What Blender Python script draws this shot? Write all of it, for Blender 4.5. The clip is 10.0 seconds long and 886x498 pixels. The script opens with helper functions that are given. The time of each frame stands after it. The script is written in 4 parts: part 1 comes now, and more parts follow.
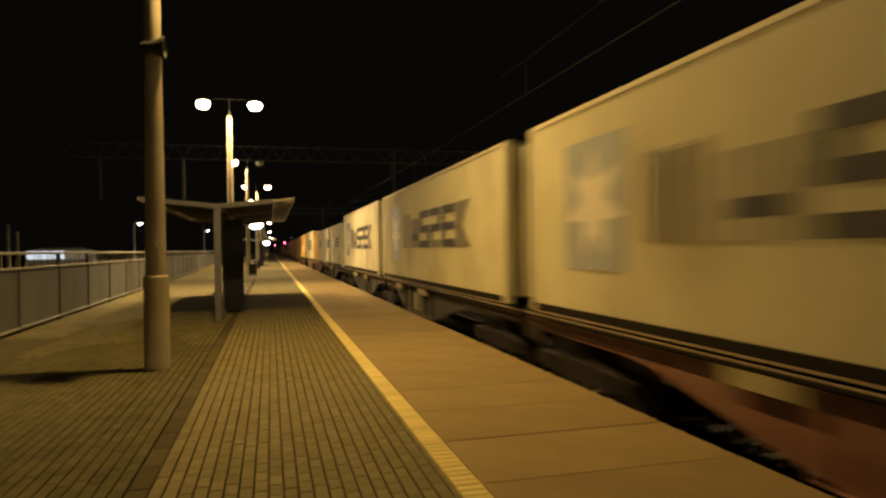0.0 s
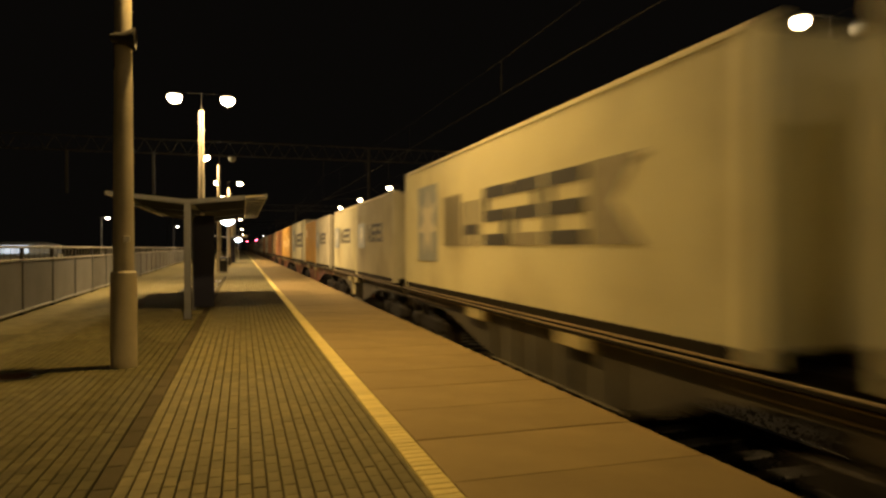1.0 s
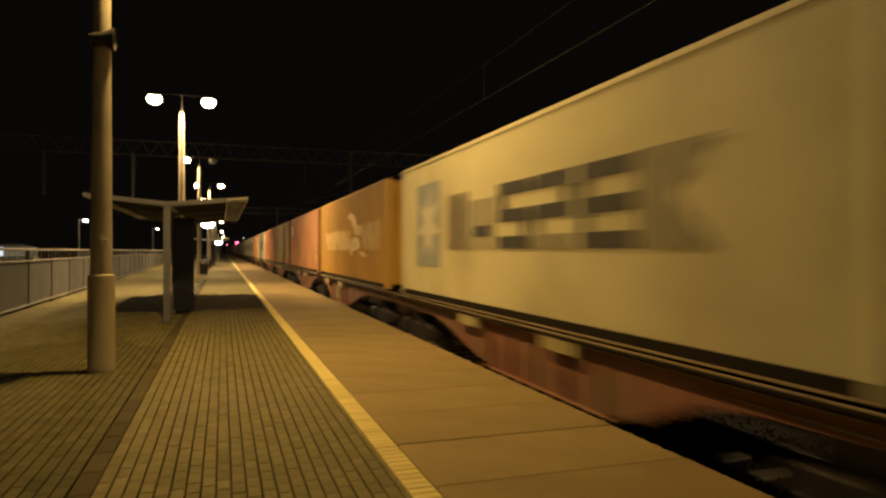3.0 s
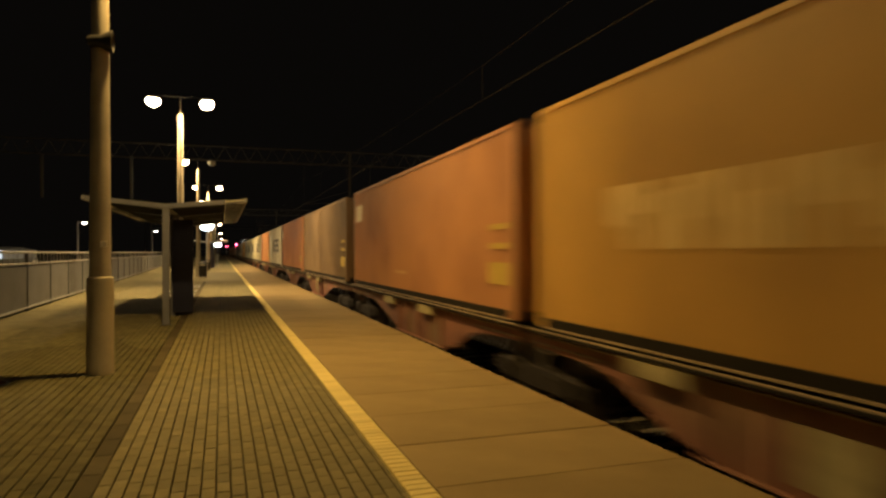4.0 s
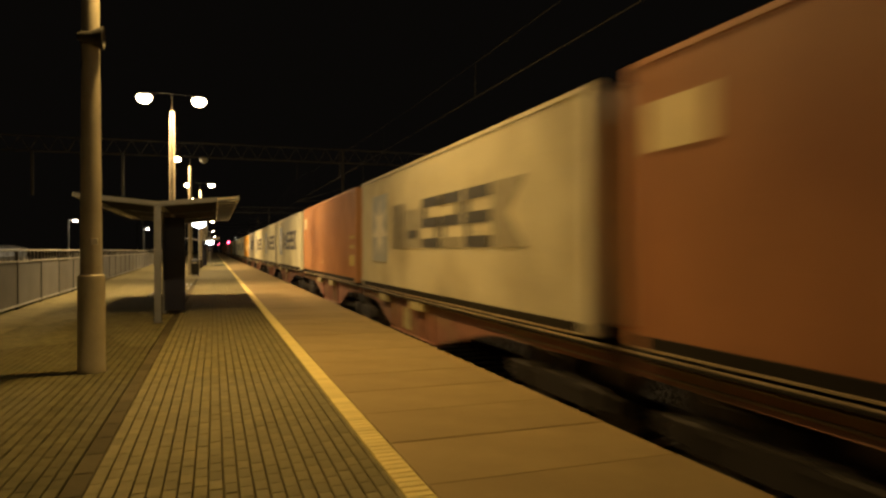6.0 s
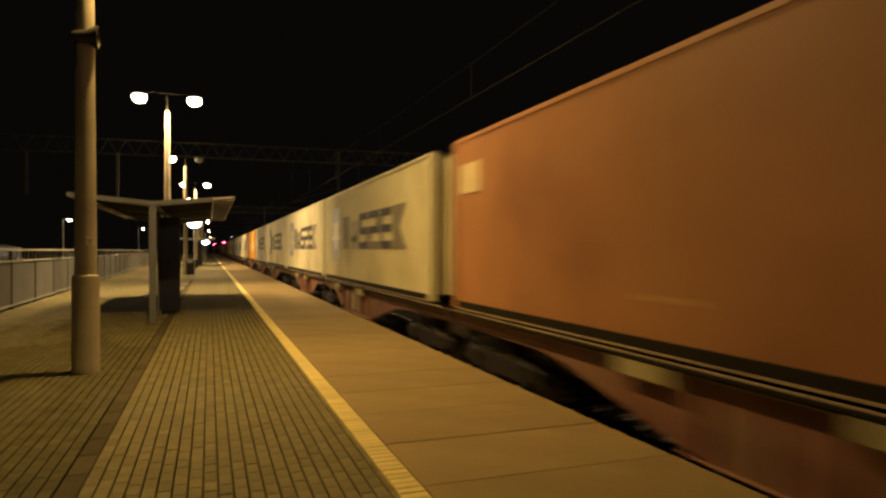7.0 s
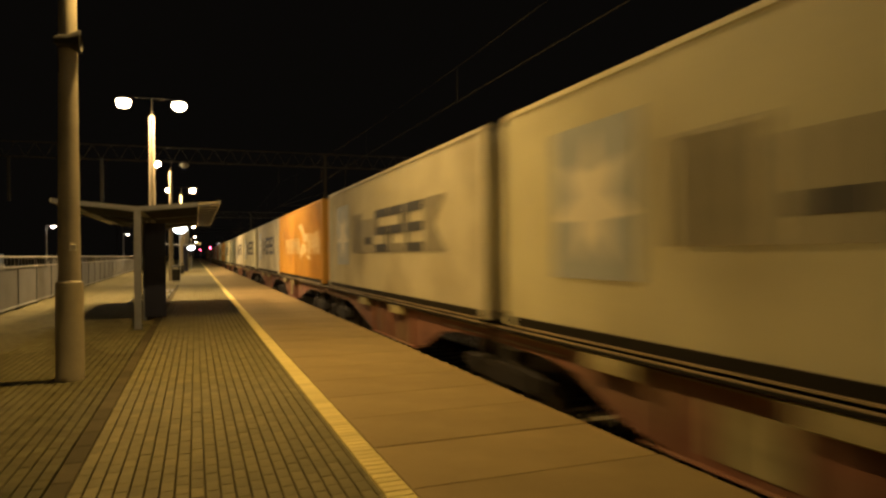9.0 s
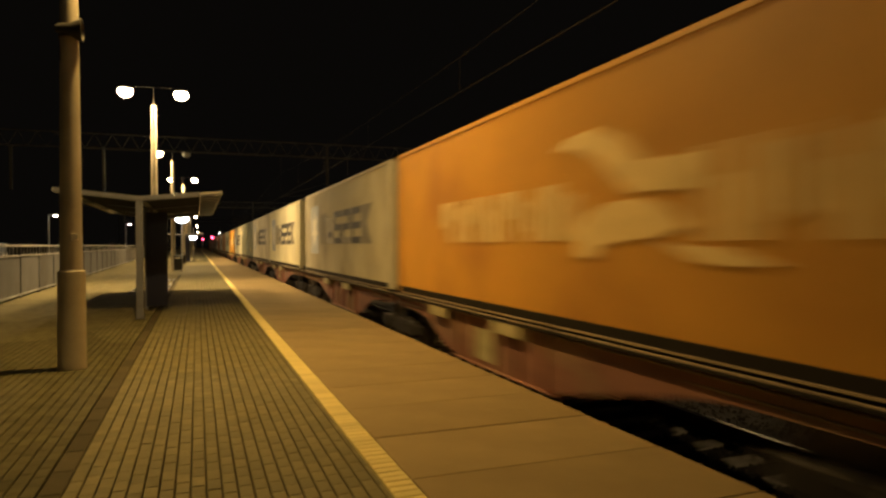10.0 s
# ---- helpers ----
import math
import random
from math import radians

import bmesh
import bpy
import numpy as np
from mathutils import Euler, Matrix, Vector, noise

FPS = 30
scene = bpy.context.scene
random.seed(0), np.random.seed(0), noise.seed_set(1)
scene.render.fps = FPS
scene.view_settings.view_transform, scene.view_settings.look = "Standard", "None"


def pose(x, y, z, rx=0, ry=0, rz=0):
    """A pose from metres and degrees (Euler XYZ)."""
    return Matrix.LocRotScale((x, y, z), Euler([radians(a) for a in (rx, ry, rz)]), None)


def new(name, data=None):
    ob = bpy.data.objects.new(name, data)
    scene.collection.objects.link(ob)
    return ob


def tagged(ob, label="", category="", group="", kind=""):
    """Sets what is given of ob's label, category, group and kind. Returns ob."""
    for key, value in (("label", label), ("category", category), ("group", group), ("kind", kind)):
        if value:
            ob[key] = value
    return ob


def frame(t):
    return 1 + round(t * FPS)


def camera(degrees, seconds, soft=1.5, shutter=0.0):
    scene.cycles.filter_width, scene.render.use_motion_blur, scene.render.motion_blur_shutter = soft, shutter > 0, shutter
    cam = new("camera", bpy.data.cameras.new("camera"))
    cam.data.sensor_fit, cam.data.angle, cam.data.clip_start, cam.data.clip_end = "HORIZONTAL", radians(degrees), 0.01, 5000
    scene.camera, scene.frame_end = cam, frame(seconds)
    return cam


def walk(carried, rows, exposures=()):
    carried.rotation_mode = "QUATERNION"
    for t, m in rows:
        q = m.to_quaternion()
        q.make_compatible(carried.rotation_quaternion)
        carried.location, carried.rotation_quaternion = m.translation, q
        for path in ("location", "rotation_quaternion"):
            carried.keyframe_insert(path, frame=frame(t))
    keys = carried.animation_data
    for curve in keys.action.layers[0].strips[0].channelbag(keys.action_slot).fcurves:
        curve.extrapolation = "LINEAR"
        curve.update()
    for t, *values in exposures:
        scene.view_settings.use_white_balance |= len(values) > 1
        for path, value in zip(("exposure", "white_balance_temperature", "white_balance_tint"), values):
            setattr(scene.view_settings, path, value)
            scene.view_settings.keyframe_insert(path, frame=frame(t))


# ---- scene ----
cam = camera(67.8, 10.0, soft=2.5, shutter=0.79)
# seconds, place, pitch, lean, heading
PATH = [
    (0.0, -0.002, -0.001, 1.651, -0.07, 0.82, -14.66),
    (0.5, -0.002, 0.000, 1.647, -0.19, 0.41, -15.93),
    (1.0, -0.002, -0.000, 1.648, -0.15, 0.10, -16.96),
    (1.5, -0.004, 0.007, 1.651, -0.05, -0.20, -17.61),
    (2.0, 0.006, 0.004, 1.646, 0.12, -0.37, -18.07),
    (2.5, -0.000, -0.000, 1.650, 0.13, -0.27, -18.36),
    (4.0, 0.002, -0.003, 1.650, 0.25, 0.17, -18.56),
    (4.5, 0.000, 0.000, 1.650, 0.19, 0.12, -18.63),
    (5.0, -0.001, 0.002, 1.655, 0.16, -0.08, -18.79),
    (5.5, 0.003, -0.002, 1.646, 0.09, 0.05, -18.97),
    (7.0, 0.006, 0.005, 1.651, 0.06, 0.12, -19.52),
    (7.5, 0.009, 0.001, 1.644, 0.30, -0.08, -19.76),
    (8.0, 0.013, -0.003, 1.645, 0.53, 0.36, -20.34),
    (8.5, 0.012, 0.004, 1.653, 0.60, 0.39, -20.43),
    (9.0, 0.010, -0.001, 1.643, 0.36, 0.62, -20.59),
    (9.5, 0.018, 0.007, 1.652, 0.04, 0.34, -20.47),
    (10.0, 0.017, -0.001, 1.645, -0.41, 0.30, -20.43),
]
walk(cam, [(t, pose(x, y, z, 90 + p, r, h)) for t, x, y, z, p, r, h in PATH])

# ---- world and light ----
SODIUM, SODIUM_OLD = (1.0, 0.64, 0.265), (1.0, 0.585, 0.145)
world = bpy.data.worlds.new("night_sky")
scene.world = world
world.use_nodes = True
world.node_tree.nodes["Background"].inputs[0].default_value = (0.9, 0.75, 0.6, 1)
world.node_tree.nodes["Background"].inputs[1].default_value = 0.0028
scene.view_settings.exposure = 0.0
LAMP_WATTS = 2250.0
LAMP_Z, LAMP_OUT = 7.83, 1.02
# lamp poles: place, left head lit, right head lit
POLES = [(-1.57, -8.5, 0, 1), (-1.57, 10.03, 0, 1), (-1.57, 28.6, 1, 1), (-1.48, 47.1, 1, 0), (-1.2, 65.3, 1, 1), (-1.2, 84.1, 1, 1),
         (-1.2, 102.6, 1, 1), (-1.2, 121.1, 1, 1), (-1.3, 149.0, 0, 1), (-1.2, 222.0, 0, 1), (-0.8, 318.0, 0, 1)]
FAR_X = 15.43
FAR_POLES = [-3.0, 14.2, 31.3, 48.5, 66.0, 83.5, 101.0]


def street_light(x, y, z, watts, color=SODIUM):
    """The hooded lamps throw their light downwards, less to the sides."""
    lamp = bpy.data.lights.new("lamp_light", "SPOT")
    lamp.energy, lamp.color, lamp.shadow_soft_size = watts * 1.5, color, 0.12
    lamp.spot_size, lamp.spot_blend = radians(170), 1.0
    ob = new("lamp_light", lamp)
    ob.location = (x, y, z)


# the older lamps at the near poles give less light
for (x, y, left, right), power in zip(POLES[:6], (0.04, 0.72, 0.93, 0.93, 0.93, 0.93)):
    if left:
        street_light(x - LAMP_OUT, y, LAMP_Z - 0.01, LAMP_WATTS * power, SODIUM if power > 0.9 else SODIUM_OLD)
    if right:
        street_light(x + LAMP_OUT, y, LAMP_Z - 0.01, LAMP_WATTS * power, SODIUM if power > 0.9 else SODIUM_OLD)
for y in FAR_POLES[:4]:
    street_light(FAR_X - LAMP_OUT, y, LAMP_Z - 0.01, LAMP_WATTS * 0.5)


# ---- materials ----
def mat(name, color, rough=0.7, metal=0.0, vary=0.18, scale=6.0, fine=60.0, bump=0.15, stain=None, stain_amount=0.0, emit=None, piece=0.0):
    """A surface with grain and stains at two scales; piece varies it from object to object."""
    m = bpy.data.materials.new(name)
    m.use_nodes = True
    nt = m.node_tree
    b = nt.nodes["Principled BSDF"]
    b.inputs["Roughness"].default_value, b.inputs["Metallic"].default_value = rough, metal
    if rough > 0.7:
        b.inputs["Specular IOR Level"].default_value = 0.15
    if emit:
        b.inputs["Emission Color"].default_value = (*emit[0], 1)
        b.inputs["Emission Strength"].default_value = emit[1]
    tc = nt.nodes.new("ShaderNodeTexCoord")
    big, small = nt.nodes.new("ShaderNodeTexNoise"), nt.nodes.new("ShaderNodeTexNoise")
    big.inputs["Scale"].default_value, big.inputs["Detail"].default_value = scale, 5
    small.inputs["Scale"].default_value, small.inputs["Detail"].default_value = fine, 3
    for n in (big, small):
        nt.links.new(tc.outputs["Object"], n.inputs["Vector"])
    mix = nt.nodes.new("ShaderNodeMix")
    mix.data_type = "RGBA"
    mix.inputs[6].default_value = (*[c * (1 - vary) for c in color], 1)
    mix.inputs[7].default_value = (*[min(1, c * (1 + vary)) for c in color], 1)
    add = nt.nodes.new("ShaderNodeMath")
    add.operation = "MULTIPLY_ADD"
    add.inputs[1].default_value = 0.45
    nt.links.new(small.outputs[0], add.inputs[0])
    half = nt.nodes.new("ShaderNodeMath")
    half.operation = "MULTIPLY"
    half.inputs[1].default_value = 0.55
    nt.links.new(big.outputs[0], half.inputs[0])
    nt.links.new(half.outputs[0], add.inputs[2])
    ramp = nt.nodes.new("ShaderNodeMapRange")
    ramp.inputs[1].default_value, ramp.inputs[2].default_value = 0.33, 0.67
    nt.links.new(add.outputs[0], ramp.inputs[0])
    nt.links.new(ramp.outputs[0], mix.inputs[0])
    out = mix.outputs[2]
    if stain:
        st = nt.nodes.new("ShaderNodeTexNoise")
        st.inputs["Scale"].default_value, st.inputs["Detail"].default_value = scale * 0.35, 8
        nt.links.new(tc.outputs["Object"], st.inputs["Vector"])
        sr = nt.nodes.new("ShaderNodeMapRange")
        sr.inputs[1].default_value, sr.inputs[2].default_value, sr.inputs[4].default_value = 0.5, 0.75, stain_amount
        nt.links.new(st.outputs[0], sr.inputs[0])
        m2 = nt.nodes.new("ShaderNodeMix")
        m2.data_type = "RGBA"
        m2.inputs[7].default_value = (*stain, 1)
        nt.links.new(sr.outputs[0], m2.inputs[0])
        nt.links.new(out, m2.inputs[6])
        out = m2.outputs[2]
    if piece:
        info = nt.nodes.new("ShaderNodeNewGeometry") if piece < 0 else nt.nodes.new("ShaderNodeObjectInfo")
        hv = nt.nodes.new("ShaderNodeHueSaturation")
        pr = nt.nodes.new("ShaderNodeMapRange")
        pr.inputs[3].default_value, pr.inputs[4].default_value = 1 - abs(piece), 1 + abs(piece)
        nt.links.new(info.outputs["Random Per Island" if piece < 0 else "Random"], pr.inputs[0])
        nt.links.new(pr.outputs[0], hv.inputs["Value"])
        nt.links.new(out, hv.inputs["Color"])
        out = hv.outputs[0]
    nt.links.new(out, b.inputs["Base Color"])
    if bump:
        bp = nt.nodes.new("ShaderNodeBump")
        bp.inputs["Strength"].default_value, bp.inputs["Distance"].default_value = bump, 0.01
        nt.links.new(add.outputs[0], bp.inputs["Height"])
        nt.links.new(bp.outputs[0], b.inputs["Normal"])
    return m


PAVER = mat("grey_brown_paver", (0.195, 0.175, 0.092), 0.8, vary=0.2, scale=5.0, fine=150, bump=0.5, stain=(0.12, 0.11, 0.06), stain_amount=0.4, piece=0.12)
PAVERS = mat("grey_brown_pavers", (0.195, 0.175, 0.092), 0.8, vary=0.2, scale=5.0, fine=150, bump=0.5, stain=(0.12, 0.11, 0.06), stain_amount=0.4, piece=-0.12)
# darker copies of the pavers: weak lamplight is in the colour, moss in stains
DIM_PAVING = mat("dim_mossy_pavers", (0.098, 0.089, 0.043), 0.85, vary=0.25, scale=3, fine=150, bump=0.5, stain=(0.055, 0.055, 0.028), stain_amount=0.5, piece=-0.15)
HALF_DIM = mat("half_dim_mossy_pavers", (0.14, 0.126, 0.063), 0.85, vary=0.25, scale=3, fine=150, bump=0.5, stain=(0.075, 0.072, 0.038), stain_amount=0.5, piece=-0.15)
JOINT = mat("sandy_joint", (0.055, 0.048, 0.028), 0.95, scale=8, fine=200, bump=0.4)
DARK_PAVER = mat("dark_drain", (0.084, 0.073, 0.042), 0.95, scale=5, fine=90, piece=0.2)
ROOF_CLEAR = mat("milky_roof_plastic", (0.8, 0.78, 0.7), 0.5, vary=0.08, scale=3, fine=40, bump=0.05)
rt = ROOF_CLEAR.node_tree
thin, blend = rt.nodes.new("ShaderNodeBsdfTranslucent"), rt.nodes.new("ShaderNodeMixShader")
thin.inputs[0].default_value = (0.85, 0.82, 0.72, 1)
blend.inputs[0].default_value = 0.6
rt.links.new(rt.nodes["Principled BSDF"].outputs[0], blend.inputs[1])
rt.links.new(thin.outputs[0], blend.inputs[2])
rt.links.new(blend.outputs[0], rt.nodes["Material Output"].inputs[0])
YELLOW = mat("yellow_paver", (0.76, 0.65, 0.28), 0.75, vary=0.12, scale=3, fine=120, bump=0.3, stain=(0.25, 0.19, 0.06), stain_amount=0.45, piece=0.1)
YELLOWS = mat("yellow_pavers", (0.76, 0.65, 0.28), 0.75, vary=0.12, scale=3, fine=120, bump=0.3, stain=(0.25, 0.19, 0.06), stain_amount=0.45, piece=-0.1)
SLAB = mat("concrete_slab", (0.29, 0.222, 0.11), 0.75, vary=0.15, scale=1.6, fine=110, bump=0.25, stain=(0.14, 0.12, 0.09), stain_amount=0.5, piece=0.07)
CONCRETE = mat("raw_concrete", (0.3, 0.28, 0.24), 0.85, vary=0.2, scale=3, fine=80, bump=0.3, stain=(0.12, 0.11, 0.09), stain_amount=0.6)
POLE_PAINT = mat("cream_pole_concrete", (0.33, 0.295, 0.22), 0.7, vary=0.16, scale=3, fine=70, bump=0.25, stain=(0.16, 0.14, 0.1), stain_amount=0.6)
EARTH = mat("dark_earth", (0.04, 0.04, 0.03), 0.95, scale=1, fine=20)
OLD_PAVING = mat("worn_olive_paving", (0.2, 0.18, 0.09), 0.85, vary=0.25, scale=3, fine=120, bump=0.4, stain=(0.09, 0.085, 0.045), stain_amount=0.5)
BALLAST = mat("dark_ballast", (0.03, 0.027, 0.022), 0.9, vary=0.5, scale=14, fine=45, bump=1.0)
STONES = mat("ballast_stones", (0.055, 0.049, 0.04), 0.85, vary=0.4, scale=10, fine=60, bump=0.5, piece=-0.5)
SLEEPER = mat("sleeper_concrete", (0.33, 0.31, 0.26), 0.9, scale=4, fine=60, stain=(0.05, 0.03, 0.02), stain_amount=0.7)
RUST = mat("rusty_rail_side", (0.09, 0.045, 0.025), 0.8, scale=8, fine=90)
RAIL_TOP = mat("polished_rail_head", (0.55, 0.53, 0.5), 0.22, 1.0, vary=0.08, scale=8, fine=90, bump=0.05)
STEEL = mat("galvanised_steel", (0.36, 0.37, 0.38), 0.5, 0.55, vary=0.14, scale=6, fine=70)
DARK_STEEL = mat("dark_painted_steel", (0.045, 0.048, 0.055), 0.5, 0.2, scale=6, fine=60)
SHELTER_GREY = mat("blue_grey_paint", (0.13, 0.14, 0.18), 0.5, 0.1, scale=5, fine=60, bump=0.08)
SHELTER_DARK = mat("dark_navy_panel", (0.014, 0.016, 0.04), 0.28, 0.0, vary=0.3, scale=2, fine=40, bump=0.03)
SHADE_BOARD = mat("shade_black_board", (0.015, 0.015, 0.017), 0.95, scale=3, fine=50)
ROOF_PALE = mat("pale_roof_sheet", (0.5, 0.5, 0.46), 0.55, 0.0, scale=3, fine=50, bump=0.1)
SEAT = mat("pale_seat_slat", (0.15, 0.15, 0.15), 0.4, 0.1, scale=5, fine=60)
FENCE = mat("grey_fence_panel", (0.115, 0.117, 0.115), 0.6, 0.05, vary=0.2, scale=1.5, fine=40, bump=0.12, stain=(0.07, 0.07, 0.065), stain_amount=0.6, piece=0.12)
FENCE_POST = mat("grey_fence_post", (0.07, 0.07, 0.07), 0.6, 0.3, scale=5, fine=60)
RAIL_PALE = mat("pale_fence_rail", (0.34, 0.34, 0.32), 0.5, 0.3, scale=5, fine=60)
GANTRY = mat("weathered_dark_steel", (0.06, 0.056, 0.05), 0.9, 0.0, scale=5, fine=60)
BLACK = mat("black_plastic", (0.015, 0.015, 0.016), 0.5, scale=6, fine=60)
GLOW = mat("lit_lamp_glass", (0.9, 0.8, 0.6), 0.3, vary=0.02, bump=0, emit=((1.0, 0.76, 0.4), 60.0))
GLOW_PALE = mat("lit_pale_lamp_glass", (0.9, 0.85, 0.75), 0.3, vary=0.02, bump=0, emit=((1.0, 0.88, 0.68), 30.0))
GLOW_WHITE = mat("lit_white_lamp", (0.9, 0.9, 0.9), 0.3, vary=0.02, bump=0, emit=((0.75, 0.88, 1.0), 14.0))
GLOW_RED = mat("red_signal_lens", (0.6, 0.02, 0.03), 0.3, vary=0.02, bump=0, emit=((1.0, 0.05, 0.12), 45.0))
UNLIT = mat("dull_lamp_glass", (0.35, 0.34, 0.3), 0.2, vary=0.05, bump=0)
WHITE_BOX = mat("cream_white_container", (0.76, 0.73, 0.52), 0.55, vary=0.08, scale=1.2, fine=40, bump=0.06, stain=(0.33, 0.28, 0.18), stain_amount=0.55)
GREY_BOX = mat("weathered_grey_container", (0.60, 0.57, 0.45), 0.6, vary=0.12, scale=1.2, fine=40, bump=0.06, stain=(0.2, 0.16, 0.1), stain_amount=0.7)
ORANGE_BOX = mat("orange_container", (0.72, 0.385, 0.06), 0.55, vary=0.1, scale=1.2, fine=40, bump=0.06, stain=(0.3, 0.1, 0.03), stain_amount=0.55)
OCHRE_BOX = mat("ochre_container", (0.66, 0.41, 0.105), 0.55, vary=0.1, scale=1.2, fine=40, bump=0.06, stain=(0.34, 0.2, 0.07), stain_amount=0.5)
RED_BOX = mat("red_brown_container", (0.51, 0.258, 0.12), 0.55, vary=0.1, scale=1.2, fine=40, bump=0.06, stain=(0.17, 0.05, 0.03), stain_amount=0.5)
BROWN_BOX = mat("dark_brown_container", (0.245, 0.172, 0.096), 0.6, vary=0.12, scale=1.2, fine=40, bump=0.06, stain=(0.07, 0.05, 0.03), stain_amount=0.5)
CORAL_BOX = mat("faded_red_container", (0.48, 0.228, 0.115), 0.55, vary=0.1, scale=1.2, fine=40, bump=0.06, stain=(0.22, 0.07, 0.04), stain_amount=0.5)
GREEN_BOX = mat("grey_green_container", (0.26, 0.275, 0.2), 0.6, vary=0.1, scale=1.2, fine=40, bump=0.06, stain=(0.13, 0.12, 0.08), stain_amount=0.6)
GRIME = mat("grimy_dark_rail", (0.02, 0.017, 0.013), 0.95, vary=0.3, scale=4, fine=60)
INK = mat("dark_navy_print", (0.06, 0.06, 0.065), 0.6, vary=0.25, scale=3, fine=60, bump=0.03)
INK_FADED = mat("worn_dark_print", (0.27, 0.25, 0.19), 0.6, vary=0.35, scale=5, fine=60, bump=0.03)
BLUE = mat("faded_blue_print", (0.37, 0.41, 0.44), 0.6, vary=0.15, scale=3, fine=60, bump=0.03)
PALE = mat("white_print", (0.75, 0.72, 0.62), 0.6, vary=0.1, scale=3, fine=60, bump=0.03)
FADED_WHITE = mat("faded_white_panel", (0.78, 0.66, 0.40), 0.6, vary=0.15, scale=3, fine=60, bump=0.03)
# lamplight on the wagon edges is put into this pale colour, with dirt
LIT_EDGE = mat("lit_worn_edge", (0.34, 0.27, 0.17), 0.6, vary=0.4, scale=3, fine=50, stain=(0.08, 0.05, 0.035), stain_amount=0.8)
PALE_DIRTY = mat("dirty_pale_paint", (0.46, 0.41, 0.23), 0.7, vary=0.3, scale=5, fine=60, stain=(0.12, 0.09, 0.05), stain_amount=0.7)
FADED = mat("faded_pale_print", (0.82, 0.61, 0.26), 0.6, vary=0.2, scale=3, fine=60, bump=0.03)
LABEL_YELLOW = mat("yellow_label", (0.52, 0.38, 0.07), 0.6, vary=0.2, scale=4, fine=60, bump=0.03)
WAGON_RED = mat("faded_wagon_red", (0.26, 0.12, 0.082), 0.7, vary=0.42, scale=3, fine=50, bump=0.2, stain=(0.26, 0.2, 0.115), stain_amount=0.85)
WAGON_GREY = mat("dirty_wagon_grey", (0.085, 0.077, 0.06), 0.7, vary=0.45, scale=1.6, fine=50, bump=0.2, stain=(0.07, 0.06, 0.045), stain_amount=0.8)
WAGON_DARK = mat("oily_bogie_steel", (0.035, 0.03, 0.026), 0.65, 0.3, vary=0.3, scale=5, fine=50)
WHEEL = mat("wheel_steel", (0.16, 0.14, 0.12), 0.4, 0.8, scale=6, fine=60)


